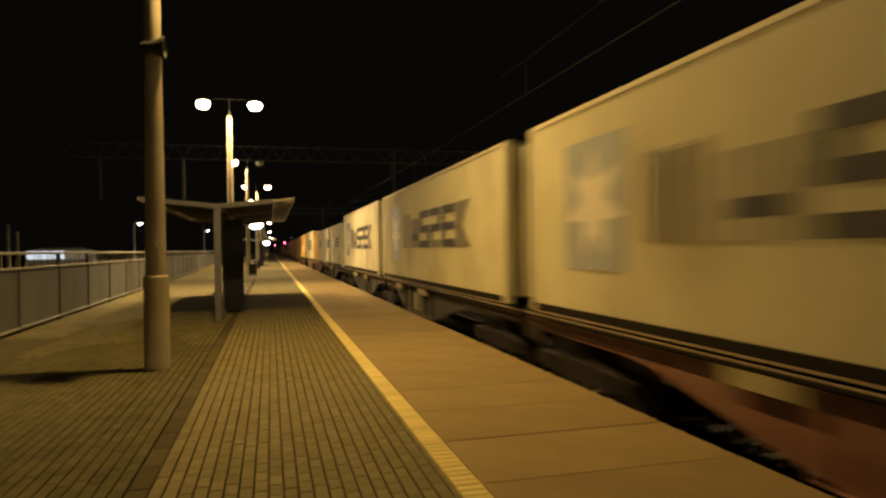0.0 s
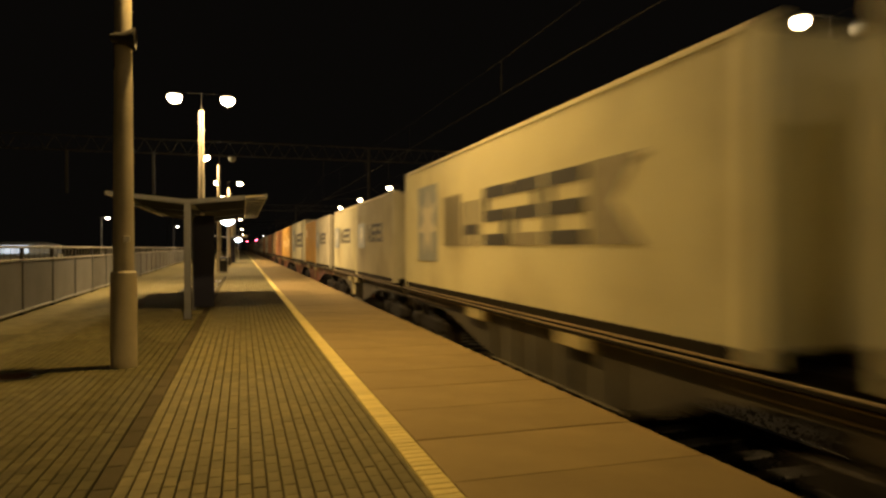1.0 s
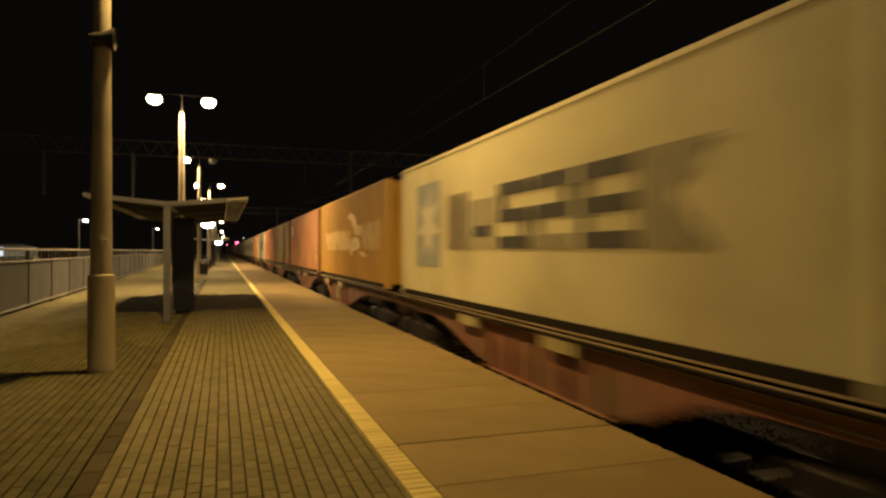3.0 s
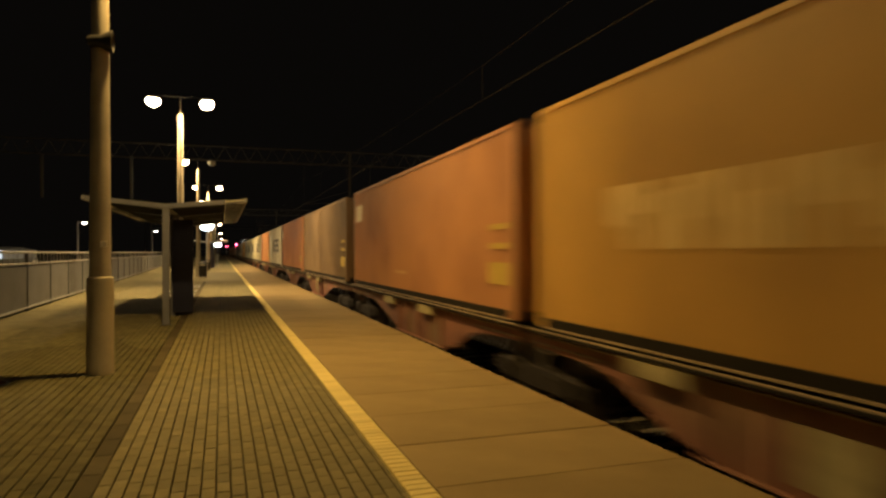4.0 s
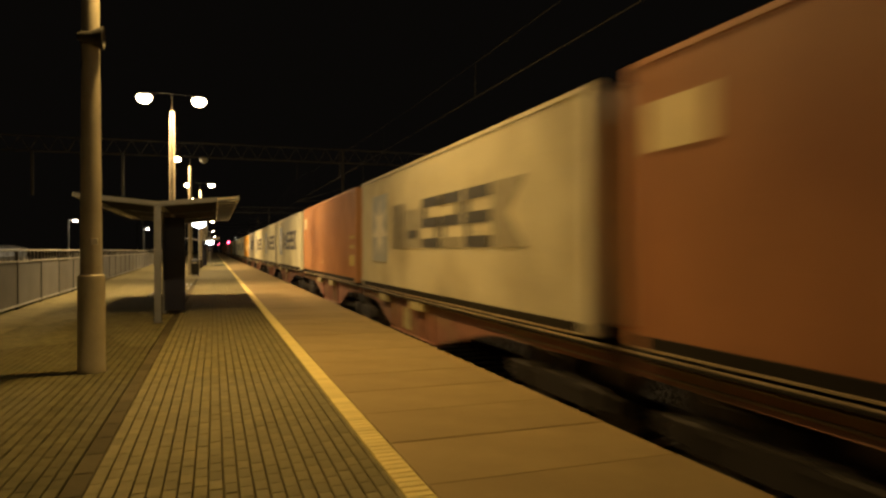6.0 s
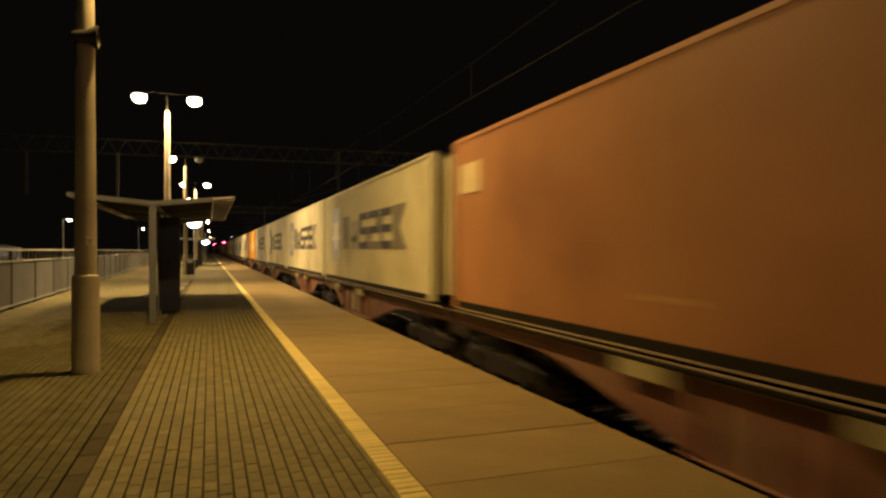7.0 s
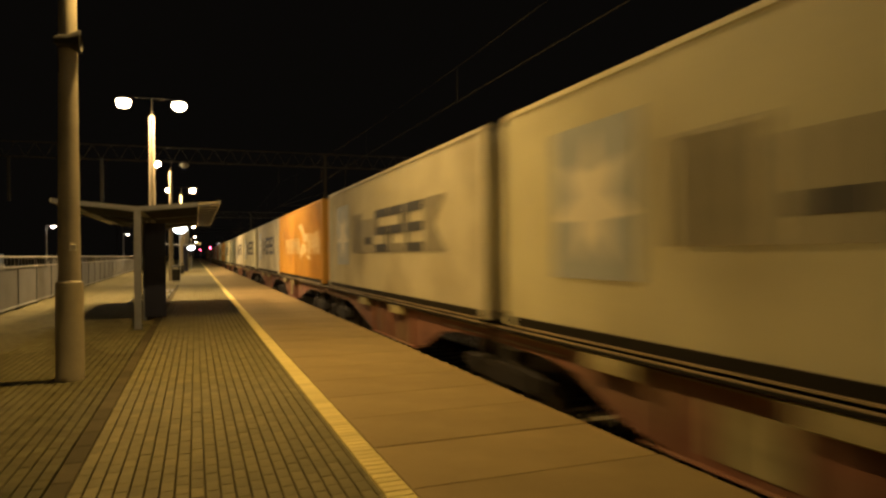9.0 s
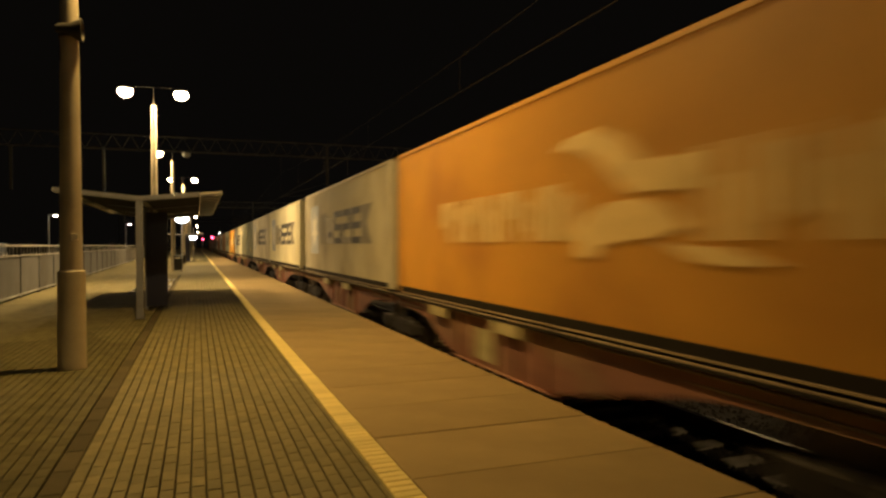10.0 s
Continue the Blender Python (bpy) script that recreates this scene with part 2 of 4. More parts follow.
# ---- shapes ----
class Shape:
    """Collects plain solids into one mesh."""

    def __init__(self):
        self.v, self.f = [], []

    def add(self, verts, faces):
        n = len(self.v)
        self.v += [tuple(p) for p in verts]
        self.f += [tuple(i + n for i in f) for f in faces]
        return self

    def box(self, x0, x1, y0, y1, z0, z1, c=0.0):
        """A box with chamfered edges of width c."""
        if c <= 0:
            v = [(x, y, z) for x in (x0, x1) for y in (y0, y1) for z in (z0, z1)]
            return self.add(v, [(0, 1, 3, 2), (4, 6, 7, 5), (0, 4, 5, 1), (2, 3, 7, 6), (0, 2, 6, 4), (1, 5, 7, 3)])
        bm = bmesh.new()
        bmesh.ops.create_cube(bm, size=1)
        for p in bm.verts:
            p.co = ((x0 + x1) / 2 + p.co.x * (x1 - x0), (y0 + y1) / 2 + p.co.y * (y1 - y0), (z0 + z1) / 2 + p.co.z * (z1 - z0))
        bmesh.ops.bevel(bm, geom=bm.edges[:], offset=c, segments=1, affect="EDGES")
        bm.verts.index_update()
        self.add([p.co[:] for p in bm.verts], [[p.index for p in f.verts] for f in bm.faces])
        bm.free()
        return self

    def turned(self, profile, at=(0, 0, 0), axis="z", n=20):
        """A solid of revolution from (radius, height) pairs."""
        v, f = [], []
        for r, h in profile:
            for k in range(n):
                a = 2 * math.pi * k / n
                p = (r * math.cos(a), r * math.sin(a), h)
                p = p if axis == "z" else (h, p[0], p[1]) if axis == "x" else (p[0], h, p[1])
                v.append((p[0] + at[0], p[1] + at[1], p[2] + at[2]))
        for j in range(len(profile) - 1):
            for k in range(n):
                f.append((j * n + k, j * n + (k + 1) % n, (j + 1) * n + (k + 1) % n, (j + 1) * n + k))
        f.append(tuple(range(n - 1, -1, -1)))
        f.append(tuple((len(profile) - 1) * n + k for k in range(n)))
        return self.add(v, f)

    def rod(self, a, b, r, n=8, r2=None):
        a, b = Vector(a), Vector(b)
        q = (b - a).to_track_quat("Z", "Y")
        v = [a + q @ Vector((r * math.cos(2 * math.pi * k / n), r * math.sin(2 * math.pi * k / n), 0)) for k in range(n)]
        r2 = r if r2 is None else r2
        v += [b + q @ Vector((r2 * math.cos(2 * math.pi * k / n), r2 * math.sin(2 * math.pi * k / n), 0)) for k in range(n)]
        f = [(k, (k + 1) % n, n + (k + 1) % n, n + k) for k in range(n)] + [tuple(range(n - 1, -1, -1)), tuple(range(n, 2 * n))]
        return self.add(v, f)

    def prism(self, outline, x0, x1):
        """An outline in (y, z), drawn out from x0 to x1."""
        n = len(outline)
        v = [(x0, y, z) for y, z in outline] + [(x1, y, z) for y, z in outline]
        f = [(k, (k + 1) % n, n + (k + 1) % n, n + k) for k in range(n)] + [tuple(range(n - 1, -1, -1)), tuple(range(n, 2 * n))]
        return self.add(v, f)

    def mesh(self, name, material, smooth=False):
        me = bpy.data.meshes.new(name)
        me.from_pydata(self.v, [], self.f)
        me.materials.append(material)
        bm = bmesh.new()
        bm.from_mesh(me)
        bmesh.ops.recalc_face_normals(bm, faces=bm.faces[:])
        bm.to_mesh(me)
        bm.free()
        if smooth:
            me.shade_smooth()
            me.set_sharp_from_angle(angle=radians(40))
        return me


def part(name, shape, material, parent=None, label="", smooth=False, at=None):
    me = shape.mesh(name, material, smooth) if isinstance(shape, Shape) else shape
    ob = new(name, me)
    if parent:
        ob.parent = parent
    if at:
        ob.location = at
    return tagged(ob, label)


def thing(name, label, category, at=(0, 0, 0), group="", kind=""):
    ob = new(name)
    ob.location = at
    ob.empty_display_size = 0.2
    return tagged(ob, label, category, group, kind)


# ---- ground, platform and tracks ----
END = 420.0
EDGE, YEL0, YEL1, TRACK, TRACK2 = 3.52, 1.208, 1.408, 5.26, 9.75
RAIL_Z = -0.55
ground = part("ground", Shape().box(-900, 900, -300, 1500, -1.5, -0.95), EARTH)
tagged(ground, "dark open ground beside the railway at night", "ground", kind="structure")
bed = part("track_bed", Shape().prism([(-60, -0.95), (END + 300, -0.95), (END + 300, -0.76), (-60, -0.76)], EDGE + 0.02, 11.2), BALLAST)
tagged(bed, "dark gravel bed under the two tracks", "ballast", kind="structure")
platform = part("platform", Shape().box(-8.0, EDGE - 0.06, -40, END, -0.94, -0.085), JOINT)
tagged(platform, "station platform paved with small grey bricks", "platform", kind="structure")
part("edge_wall", Shape().box(EDGE - 0.055, EDGE - 0.02, -40, END, -0.94, -0.10), CONCRETE, platform, "concrete platform wall above the track")
far_platform = part("far_platform", Shape().box(11.4, 19.0, -40, END, -0.94, 0.0, 0.02), SLAB)
tagged(far_platform, "concrete island platform across the tracks", "platform", kind="structure")


def rails(x):
    for side in (-0.7535, 0.7535):
        c = x + side
        rail = Shape()
        rail.prism([(-60, RAIL_Z - 0.17), (END + 280, RAIL_Z - 0.17), (END + 280, RAIL_Z - 0.15), (-60, RAIL_Z - 0.15)], c - 0.075, c + 0.075)
        rail.box(c - 0.01, c + 0.01, -60, END + 280, RAIL_Z - 0.15, RAIL_Z - 0.04)
        rail.box(c - 0.036, c + 0.036, -60, END + 280, RAIL_Z - 0.04, RAIL_Z - 0.004)
        ob = tagged(part("rail", rail, RUST), "rusty steel rail with a polished running top", "rail", group="rails", kind="structure")
        part("running_surface", Shape().box(c - 0.03, c + 0.03, -60, END + 280, RAIL_Z - 0.004, RAIL_Z), RAIL_TOP, ob)


rails(TRACK)
rails(TRACK2)
sleeper = Shape().prism([(-0.13, -0.95), (0.13, -0.95), (0.10, -0.725), (-0.10, -0.725)], -1.25, 1.25).mesh("sleeper", SLEEPER)
for n in range(90):
    ob = tagged(part("sleeper", sleeper, SLEEPER), "grey concrete railway sleeper in the gravel", "sleeper", group="sleepers", kind="structure")
    ob.location = (TRACK, -4 + 0.6 * n, 0)


# ---- things on the platform ----
def lamp_head(pole, side, lit, reach):
    """One lamp head on its arm."""
    x = side * reach
    s = Shape().turned([(0.02, 0.12), (0.10, 0.115), (0.19, 0.08), (0.26, 0.02), (0.285, -0.03), (0.265, -0.03), (0.24, 0.01), (0.17, 0.065), (0.02, 0.10)], (x, 0, LAMP_Z), n=18)
    head = part("lamp_head", s, DARK_STEEL, pole, "dark bowl-shaped lamp head", True)
    g = Shape().turned([(0.25, -0.032), (0.275, -0.10), (0.26, -0.20), (0.17, -0.30), (0.03, -0.34)], (x, 0, LAMP_Z), n=18)
    glass = part("lamp_glass", g, GLOW if lit else UNLIT, head, "glowing warm lamp glass" if lit else "unlit lamp glass", True)
    glass.visible_shadow = False


def lamp_pole(x, y, left, right, label, loudspeaker=False, reach=LAMP_OUT):
    pole = thing("lamp_pole", label, "street lamp", (x, y, 0), "platform lamp poles")
    part("lower_pole", Shape().turned([(0.18, 0), (0.18, 0.03), (0.174, 0.05), (0.170, 1.27), (0.165, 1.31), (0.136, 1.33)], n=28), POLE_PAINT, pole, "stout lower sleeve", True)
    part("upper_pole", Shape().turned([(0.138, 1.33), (0.115, 4.2), (0.10, 7.19), (0.05, 7.26)], n=28), POLE_PAINT, pole, smooth=True)
    s = Shape().rod((0, 0, 7.24), (0, 0, 7.42), 0.02).rod((0, 0, 7.42), (0, 0, LAMP_Z + 0.12), 0.009)
    part("arm", s.rod((-reach, 0, LAMP_Z + 0.1), (reach, 0, LAMP_Z + 0.1), 0.008), GANTRY, pole, "thin dark cross arm")
    lamp_head(pole, -1, left, reach)
    lamp_head(pole, 1, right, reach)
    if loudspeaker:
        sp = Shape().turned([(0.05, -0.16), (0.07, -0.10), (0.08, 0.0), (0.15, 0.13), (0.155, 0.15), (0.13, 0.155), (0.05, 0.04)], (0.03, -0.17, 4.50), "x", 18)
        unit = part("loudspeaker", sp, BLACK, pole, "black horn loudspeaker", True)
        part("clamp", Shape().turned([(0.118, 4.43), (0.13, 4.435), (0.13, 4.56), (0.118, 4.565)], n=24), BLACK, unit)
        part("cable", Shape().rod((-0.1, -0.12, 4.42), (-0.10, -0.06, 4.1), 0.008), BLACK, unit)
        part("number_plate", Shape().box(0.02, 0.10, -0.142, -0.128, 1.73, 1.81, 0.002), PALE, pole)
    return pole


for n, (x, y, left, right) in enumerate(POLES):
    lamp_pole(x, y, left, right, "tall cream concrete lamp pole with two lamp heads", n == 1, 0.85 if n == 3 else LAMP_OUT)
for y in FAR_POLES:
    lamp_pole(FAR_X, y, 1, 0, "tall lamp pole with one lit head on the far platform")


def shelter(y0, y1, label):
    """A butterfly-roofed waiting shelter along the platform's middle."""
    sh = thing("platform_shelter", label, "shelter", (-1.2, y0, 0), "platform shelters")
    L = y1 - y0
    count = max(2, round(L / 3.5) + 1)
    for k in range(count):
        y = 0.06 + k * (L - 0.12) / (count - 1)
        post = part("post", Shape().box(-0.075, 0.075, y - 0.06, y + 0.06, 0.0, 2.74, 0.008), SHELTER_GREY, sh, "blue-grey steel post", at=(0, 0, 0))
        part("foot_plate", Shape().box(-0.11, 0.11, y - 0.10, y + 0.10, 0.0, 0.02, 0.003).box(-0.09, -0.06, y - 0.03, y + 0.03, 0.02, 0.12).box(0.06, 0.09, y - 0.03, y + 0.03, 0.02, 0.12), DARK_STEEL, post)
        beam = Shape().add([(-1.66, y - 0.05, 2.86), (0, y - 0.05, 2.70), (1.72, y - 0.05, 2.86), (-1.66, y + 0.05, 2.86), (0, y + 0.05, 2.70), (1.72, y + 0.05, 2.86),
                            (-1.66, y - 0.05, 2.83), (0, y - 0.05, 2.63), (1.72, y - 0.05, 2.83), (-1.66, y + 0.05, 2.83), (0, y + 0.05, 2.63), (1.72, y + 0.05, 2.83)],
                           [(0, 1, 7, 6), (1, 2, 8, 7), (3, 9, 10, 4), (4, 10, 11, 5), (0, 3, 4, 1), (1, 4, 5, 2), (6, 7, 10, 9), (7, 8, 11, 10), (0, 6, 9, 3), (2, 5, 11, 8)])
        part("roof_beam", beam, SHELTER_GREY, sh)
    for k, (x0, z0, x1, z1) in enumerate(((-1.68, 2.87, 0, 2.71), (0, 2.71, 1.28, 2.827), (1.285, 2.828, 1.74, 2.87))):
        roof = Shape()
        ribs = int(L / 0.25)
        v, f = [], []
        for j in range(ribs * 4 + 1):
            y = L * j / (ribs * 4)
            dz = 0.035 if j % 4 in (1, 2) else 0.0
            v += [(x0, y, z0 + dz), (x1, y, z1 + dz), (x0, y, z0 + dz + 0.006), (x1, y, z1 + dz + 0.006)]
        for j in range(ribs * 4):
            a, b = 4 * j, 4 * j + 4
            f += [(a, b, b + 1, a + 1), (a + 2, a + 3, b + 3, b + 2), (a, a + 2, b + 2, b), (a + 1, b + 1, b + 3, a + 3)]
        roof.add(v, f)
        part("roof_sheet", roof, ROOF_CLEAR if k == 2 else ROOF_PALE, sh, "milky translucent roof strip" if k == 2 else "pale corrugated roof wing")
        fascia = Shape().add([(x0, -0.02, z0 - 0.05), (x1, -0.02, z1 - 0.05), (x1, -0.02, z1 + 0.05), (x0, -0.02, z0 + 0.05), (x0, 0.02, z0 - 0.05), (x1, 0.02, z1 - 0.05), (x1, 0.02, z1 + 0.05), (x0, 0.02, z0 + 0.05)],
                             [(0, 1, 2, 3), (4, 7, 6, 5), (0, 4, 5, 1), (3, 2, 6, 7), (0, 3, 7, 4), (1, 5, 6, 2)])
        if k < 2:
            part("fascia", fascia, SHELTER_GREY, sh, "blue-grey steel fascia")
    # black boards added under both wings; the shade there is in their colour
    for x0, z0, x1, z1 in ((-1.3, 2.78, -0.1, 2.67), (0.1, 2.67, 1.28, 2.78)):
        v = [(x, y, z) for y in (0.12, L - 0.12) for x, z in ((x0, z0), (x1, z1), (x1, z1 + 0.03), (x0, z0 + 0.03))]
        part("soffit", Shape().add(v, [(0, 1, 2, 3), (4, 7, 6, 5), (0, 4, 5, 1), (1, 5, 6, 2), (2, 6, 7, 3), (3, 7, 4, 0)]), SHADE_BOARD, sh, "black board for the shade under the roof")
    for k in range(int(L / 0.9)):
        part("batten", Shape().box(1.3, 1.72, 0.5 + k * 0.9, 0.55 + k * 0.9, 2.78, 2.83), SHELTER_GREY, sh)
    for x, z in ((-1.68, 2.87), (1.74, 2.87)):
        part("gutter", Shape().box(x - 0.03, x + 0.03, 0, L, z - 0.04, z + 0.05, 0.005), STEEL, sh)
    for k in range(3):
        y = 2.2 + k * (L - 2.4) / 3
        panel = part("wall_panel", Shape().box(-0.03, 0.03, y, y + (L - 2.4) / 3 - 0.06, 0.12, 2.5, 0.004), SHELTER_DARK, sh, "dark navy wall panel")
        part("panel_frame", Shape().box(-0.045, 0.045, y - 0.03, y + 0.0, 0.02, 2.55).box(-0.045, 0.045, y, y + (L - 2.4) / 3 - 0.06, 2.5, 2.56), SHELTER_GREY, panel)
    part("end_panel", Shape().box(-0.0, 0.50, 2.14, 2.18, 0.1, 2.5, 0.004), SHELTER_DARK, sh, "dark navy end panel")
    for side in (-1, 1):
        for j in range(3):
            y = 2.5 + j * (L - 3.0) / 3
            bench = part("bench", Shape().box(side * 0.1, side * 0.2, y + 0.3, y + 0.36, 0.02, 0.42).box(side * 0.1, side * 0.2, y + 1.6, y + 1.66, 0.02, 0.42), DARK_STEEL, sh)
            for k in range(3):
                part("slat", Shape().box(side * (0.12 + k * 0.14), side * (0.18 + k * 0.14), y + 0.2, y + 1.76, 0.42, 0.45, 0.004), SEAT, bench, "pale bench slat")
    return sh


shelter(16.2, 27.0, "grey steel shelter with butterfly roof and dark panels")
shelter(70.0, 80.0, "distant platform shelter with dark panels and pale roof")


def litter_bin(x, y):
    b = thing("litter_bin", "dark round litter bin beside a lamp pole", "bin", (x, y, 0), "platform bins")
    part("bin_body", Shape().turned([(0.2, 0.08), (0.24, 0.12), (0.26, 0.75), (0.27, 0.8), (0.25, 0.8), (0.23, 0.2)], n=16), BLACK, b, smooth=True)
    part("bin_lid", Shape().turned([(0.28, 0.92), (0.27, 0.98), (0.15, 1.05), (0.02, 1.07)], n=16), BLACK, b, smooth=True)
    part("bin_stand", Shape().rod((-0.2, 0.15, 0), (-0.2, 0.15, 0.95), 0.02).rod((0.2, 0.15, 0), (0.2, 0.15, 0.95), 0.02).box(-0.25, 0.25, 0.0, 0.3, 0, 0.02), DARK_STEEL, b)


litter_bin(-1.15, 45.5)
litter_bin(-1.2, 63.5)

# fence at the platform's back
fence = tagged(thing("fence", "long grey panel fence along the platform's back edge", "fence", (-5.154, 15.67, 0)), kind="structure")
fence.rotation_euler = (0, 0, radians(1.3))
PITCH = 3.0
panel_mesh = Shape().box(-0.02, 0.02, 0.05, PITCH - 0.05, 0.13, 1.31, 0.006).mesh("panel", FENCE)
post_mesh = Shape().box(-0.045, 0.045, -0.045, 0.045, -0.1, 1.66, 0.006).mesh("post", FENCE_POST)
rail_mesh = Shape().box(-0.03, 0.03, 0.0, PITCH, 1.325, 1.375, 0.006).mesh("hand_rail", RAIL_PALE)
top_mesh = Shape().box(-0.035, 0.035, 0.0, PITCH, 1.64, 1.70, 0.008).mesh("top_rail", RAIL_PALE)
low_mesh = Shape().box(-0.03, 0.03, 0.05, PITCH - 0.05, 0.07, 0.12, 0.004).mesh("bottom_rail", RAIL_PALE)
bar_mesh = Shape().box(-0.008, 0.008, 0.0, 0.016, 1.375, 1.64).mesh("bar", RAIL_PALE)
for n in range(-8, 40):
    for name, me in (("post", post_mesh), ("panel", panel_mesh), ("hand_rail", rail_mesh), ("top_rail", top_mesh), ("bottom_rail", low_mesh)):
        part(name, me, None, fence, at=(0.03 if "rail" in name else 0.0, PITCH * n, 0))
    if n > -3 and n < 20:
        for k in range(1, 6):
            part("bar", bar_mesh, None, fence, at=(0.03, PITCH * n + 0.5 * k, 0))

# ---- the freight train ----
SPEED = 21.0
BOX_Z, BOX_H, LOW_H, BOX_W = 0.645, 2.896, 2.591, 2.438
SKIN = BOX_W / 2 - 0.014
MOVING = []


def corrugated(x, y0, y1, z0, z1, out, pitch=0.278, depth=0.036):
    """A corrugated wall in the plane x, with its ribs towards out."""
    n = max(1, round((y1 - y0) / pitch))
    w = (y1 - y0) / n
    v, f = [], []
    for k in range(n):
        a = y0 + k * w
        for u, d in ((0.0, 0.0), (0.38, 0.0), (0.5, 1.0), (0.88, 1.0)):
            v += [(x - out * depth * d, a + u * w, z0), (x - out * depth * d, a + u * w, z1)]
    v += [(x, y1, z0), (x, y1, z1)]
    for k in range(len(v) // 2 - 1):
        f.append((2 * k, 2 * k + 2, 2 * k + 3, 2 * k + 1))
    return v, f


box_cache = {}


def container_meshes(length, height, material):
    key = (length, height, material.name)
    if key in box_cache:
        return box_cache[key]
    h, w = length / 2, BOX_W / 2
    walls = Shape().add(*corrugated(0, -h + 0.15, h - 0.15, 0.125, height - 0.06, -1))
    ends = Shape()
    ev, ef = corrugated(0, -w + 0.14, w - 0.14, 0.12, height - 0.06, -1, 0.26, 0.05)
    ends.add([(y, x - 0.03, z) for x, y, z in ev], ef)
    lid = Shape().box(-w + 0.03, w - 0.03, -h + 0.05, h - 0.05, height - 0.03, height - 0.02)
    floor = Shape().box(-w + 0.06, w - 0.06, -h + 0.1, h - 0.1, 0.13, 0.16)
    rail = Shape().box(-0.035, 0.035, -h + 0.1, h - 0.1, height - 0.075, height - 0.005, 0.008)
    low = Shape().box(-0.03, 0.03, -h + 0.15, h - 0.15, 0.012, 0.13, 0.006)
    lip = Shape().box(-0.045, 0.01, -h + 0.17, h - 0.17, 0.0, 0.018)
    post = Shape().box(-0.08, 0.08, -0.09, 0.09, 0.1, height - 0.1, 0.012)
    cast = Shape().box(-0.082, 0.082, -0.089, 0.089, 0, 0.118, 0.012)
    bar = Shape().rod((0, 0, 0.2), (0, 0, height - 0.15), 0.02)
    made = [walls.mesh("side_wall", material), ends.mesh("end_wall", material), lid.mesh("roof", material), floor.mesh("floor", GRIME), rail.mesh("top_rail", material), low.mesh("bottom_rail", GRIME), lip.mesh("bottom_lip", LIT_EDGE), post.mesh("corner_post", material),
            cast.mesh("corner_casting", material), bar.mesh("lock_rod", STEEL)]
    box_cache[key] = made
    return made


def plate(box, name, y0, y1, z0, z1, material, label="", lift=0.006):
    """A print on the platform side of a container; y from its middle, z from its floor."""
    return part(name, Shape().box(-SKIN - lift, -SKIN - lift + 0.004, y0, y1, z0, z1), material, box, label)


def container(s, length, material, label, marks, high=True):
    height = BOX_H if high else LOW_H
    box = thing("shipping_container", label, "container", (TRACK, s, BOX_Z), "containers on the train")
    wall, end_wall, lid, floor, rail, low, lip, post, cast, bar = container_meshes(length, height, material)
    h, w = length / 2, BOX_W / 2
    part("roof", lid, None, box)
    part("floor", floor, None, box)
    for side in (-1, 1):
        part("side_wall", wall, None, box, at=(side * (w - 0.012), 0, 0)).rotation_euler = (0, 0, 0 if side < 0 else math.pi)
        part("end_wall", end_wall, None, box, at=(0, side * (h - 0.06), 0)).rotation_euler = (0, 0, 0 if side < 0 else math.pi)
        part("top_rail", rail, None, box, at=(side * (w - 0.035), 0, 0))
        part("bottom_rail", low, None, box, "dark grimy bottom rail", at=(side * (w - 0.03), 0, 0))
        for end in (-1, 1):
            part("corner_post", post, None, box, at=(side * (w - 0.08), end * (h - 0.09), 0))
            for z in (0, height - 0.118):
                part("corner_casting", cast, None, box, at=(side * (w - 0.082), end * (h - 0.089), z))
    part("bottom_lip", lip, None, box, at=(-w + 0.01, 0, 0))
    for x in (-0.75, -0.3, 0.3, 0.75):
        part("lock_rod", bar, None, box, "steel door lock rod", at=(x, h - 0.03, 0))
    if marks == "print":
        k = min(1.0, length / 12.192)
        long_print(box, k)
    elif marks == "swoosh":
        swoosh(box, 4.4 if material == OCHRE_BOX else 3.5)
    if marks in ("tag", "panel"):
        plate(box, "white_label", h - 1.15, h - 0.28, height - 0.95, height - 0.46, FADED_WHITE, "small white panel")
    if marks in ("tag", "low"):
        plate(box, "yellow_label", -h + 0.22, -h + 1.0, 0.5, 0.84, LABEL_YELLOW, "yellow label")
        plate(box, "data_line", -h + 0.25, -h + 0.95, 1.05, 1.14, LABEL_YELLOW)
        plate(box, "data_line", -h + 0.25, -h + 0.95, 1.35, 1.44, LABEL_YELLOW)
        for j in range(4 if marks == "tag" else 0):
            plate(box, "data_line", 0.0 + j * 0.26, 0.07 + j * 0.26, 0.5, 0.56, FADED)
    MOVING.append((box, s))
    return box


